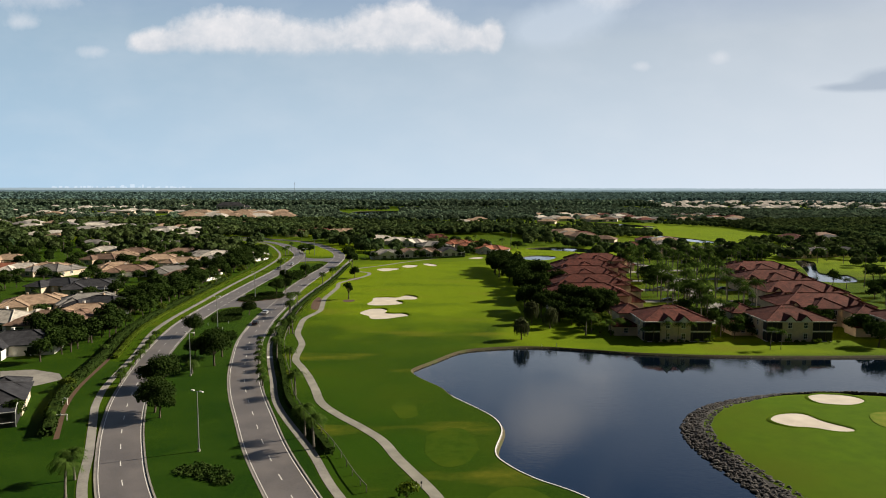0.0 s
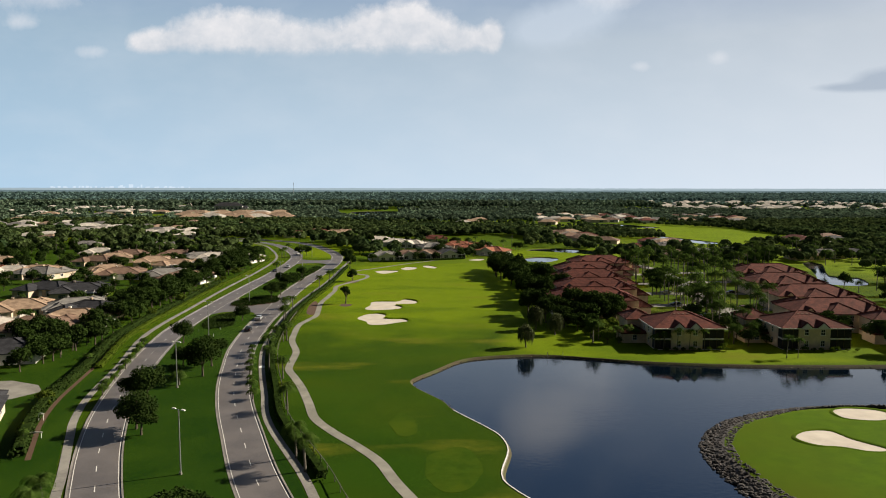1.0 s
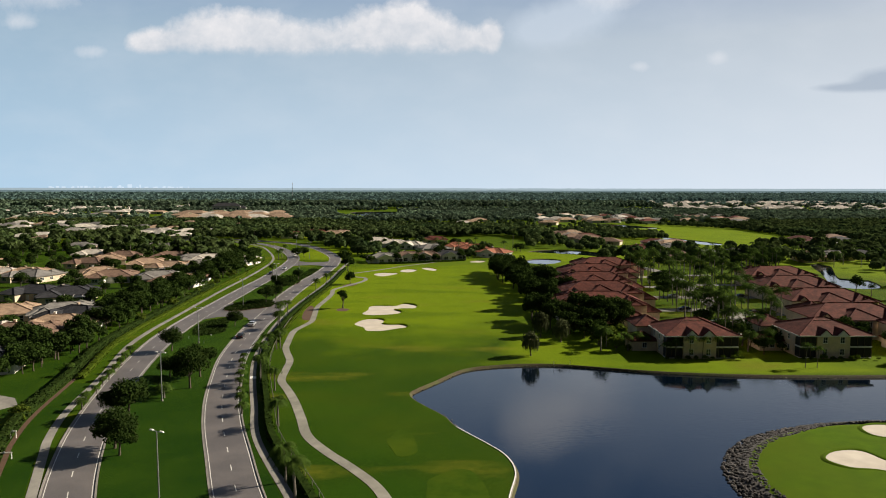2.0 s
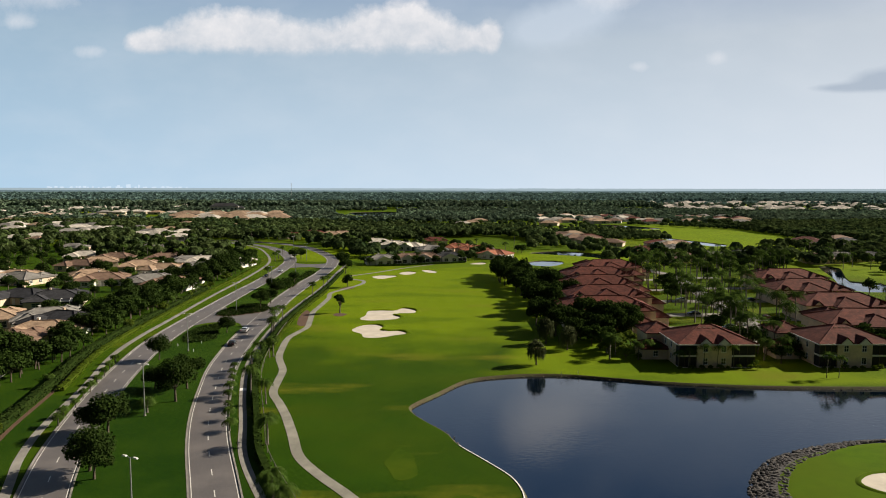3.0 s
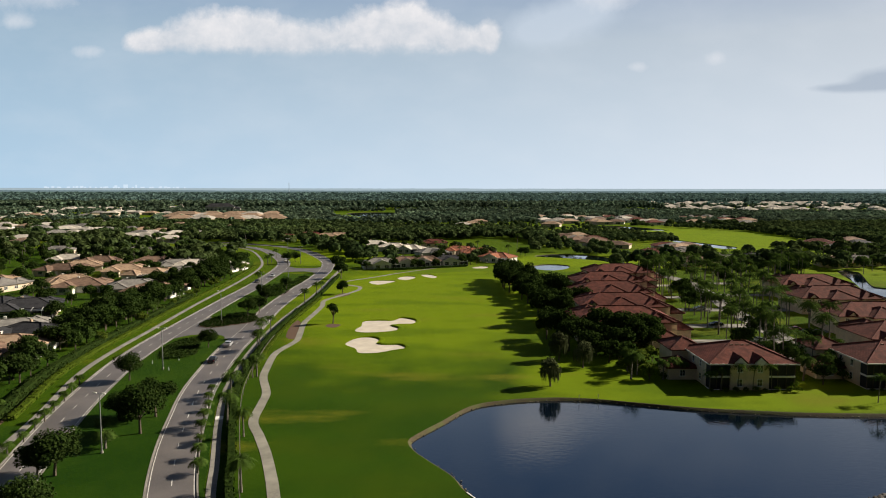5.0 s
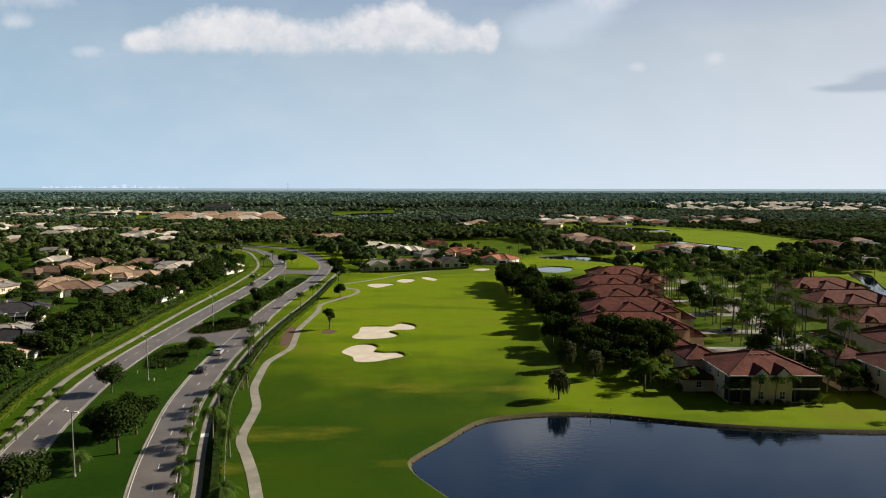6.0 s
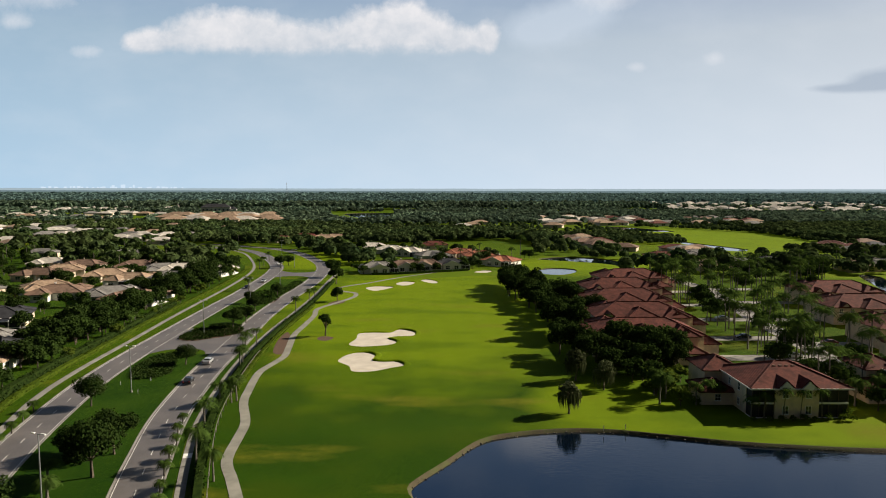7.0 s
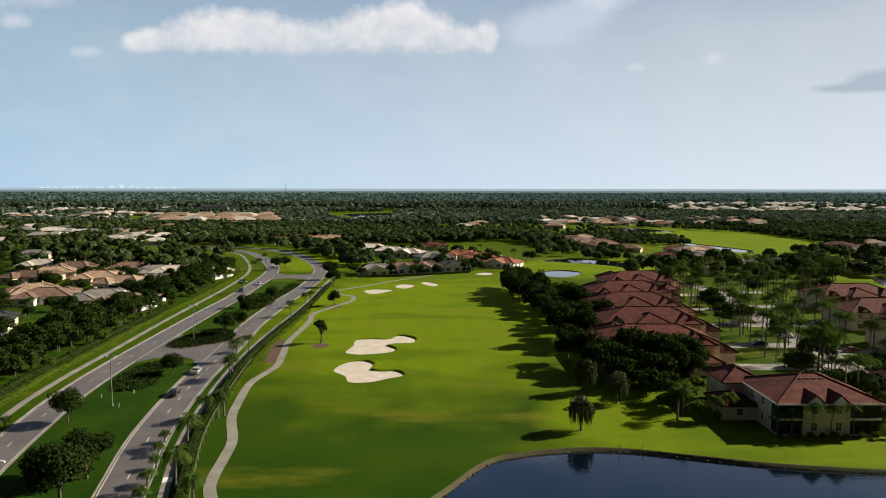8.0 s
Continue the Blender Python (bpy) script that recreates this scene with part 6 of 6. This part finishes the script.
tagged(part("shore_stones", edge, material("shore_stone", (0.15, 0.125, 0.09), (0.08, 0.07, 0.05), 3, 0.9, per_island=0.4)), "small pale stones along the muddy pond edge", "stones", kind="stuff")

# bench and ball washer by the near tee
bench = thing("tee_bench", "pale concrete slab bench beside the cart path", "bench")
part("seat", Shape().box(-0.8, -0.25, 0.42, 0.8, 0.25, 0.52), M["white"], bench)
for px in (-0.55, 0.55):
    part("leg", Shape().box(px - 0.1, -0.2, -0.05, px + 0.1, 0.2, 0.42), M["concrete"], bench)
bench.matrix_basis = pose(-4.4, 98.6, 0, 0, 0, 15)
washer = thing("ball_washer", "dark golf ball washer on a post", "ball washer")
part("post", Shape().tube([(0, 0, -0.05), (0, 0, 0.8)], [0.05, 0.05], 8), M["metal"], washer)
part("tank", Shape().tube([(0, 0, 0.75), (0, 0, 0.8), (0, 0, 1.1), (0, 0, 1.16)], [0.08, 0.13, 0.13, 0.07], 10), M["black"], washer)
washer.location = (-3.2, 98.9, 0)

# irrigation pipework in the garden by the hedge
for x, y, w, hgt in ((-74, 128.7, 2.2, 1.1), (-78.5, 138.3, 0.9, 1.3)):
    pw = thing("standpipe", "white painted irrigation standpipe beside the dark hedge", "standpipe")
    for px in (-w / 2, w / 2):
        part("riser", Shape().tube([(px, 0, -0.1), (px, 0, hgt)], [0.09, 0.09], 8), M["white"], pw)
    part("crosspipe", Shape().tube([(-w / 2 - 0.15, 0, hgt), (w / 2 + 0.15, 0, hgt)], [0.11, 0.11], 8), M["white"], pw)
    part("valve", Shape().tube([(0, 0, hgt - 0.18), (0, 0, hgt + 0.22)], [0.16, 0.13], 10), M["metal"], pw)
    pw.matrix_basis = pose(x, y, 0.05, 0, 0, 8)

# white stakes in the median lawn and by the pond
for x, y in ((-70.1, 213.7), (-76.9, 220.2), (-71.3, 223.5), (28.1, 190.3), (32.4, 191)):
    st = thing("marker_stake", "short white wooden marker stake in the grass", "stake", "marker stakes")
    part("stake", Shape().box(-0.05, -0.05, 0, 0.05, 0.05, 0.9), M["white"], st)
    part("cap", Shape().box(-0.06, -0.06, 0.9, 0.06, 0.06, 0.97), M["concrete"], st)
    st.location = (x, y, 0)
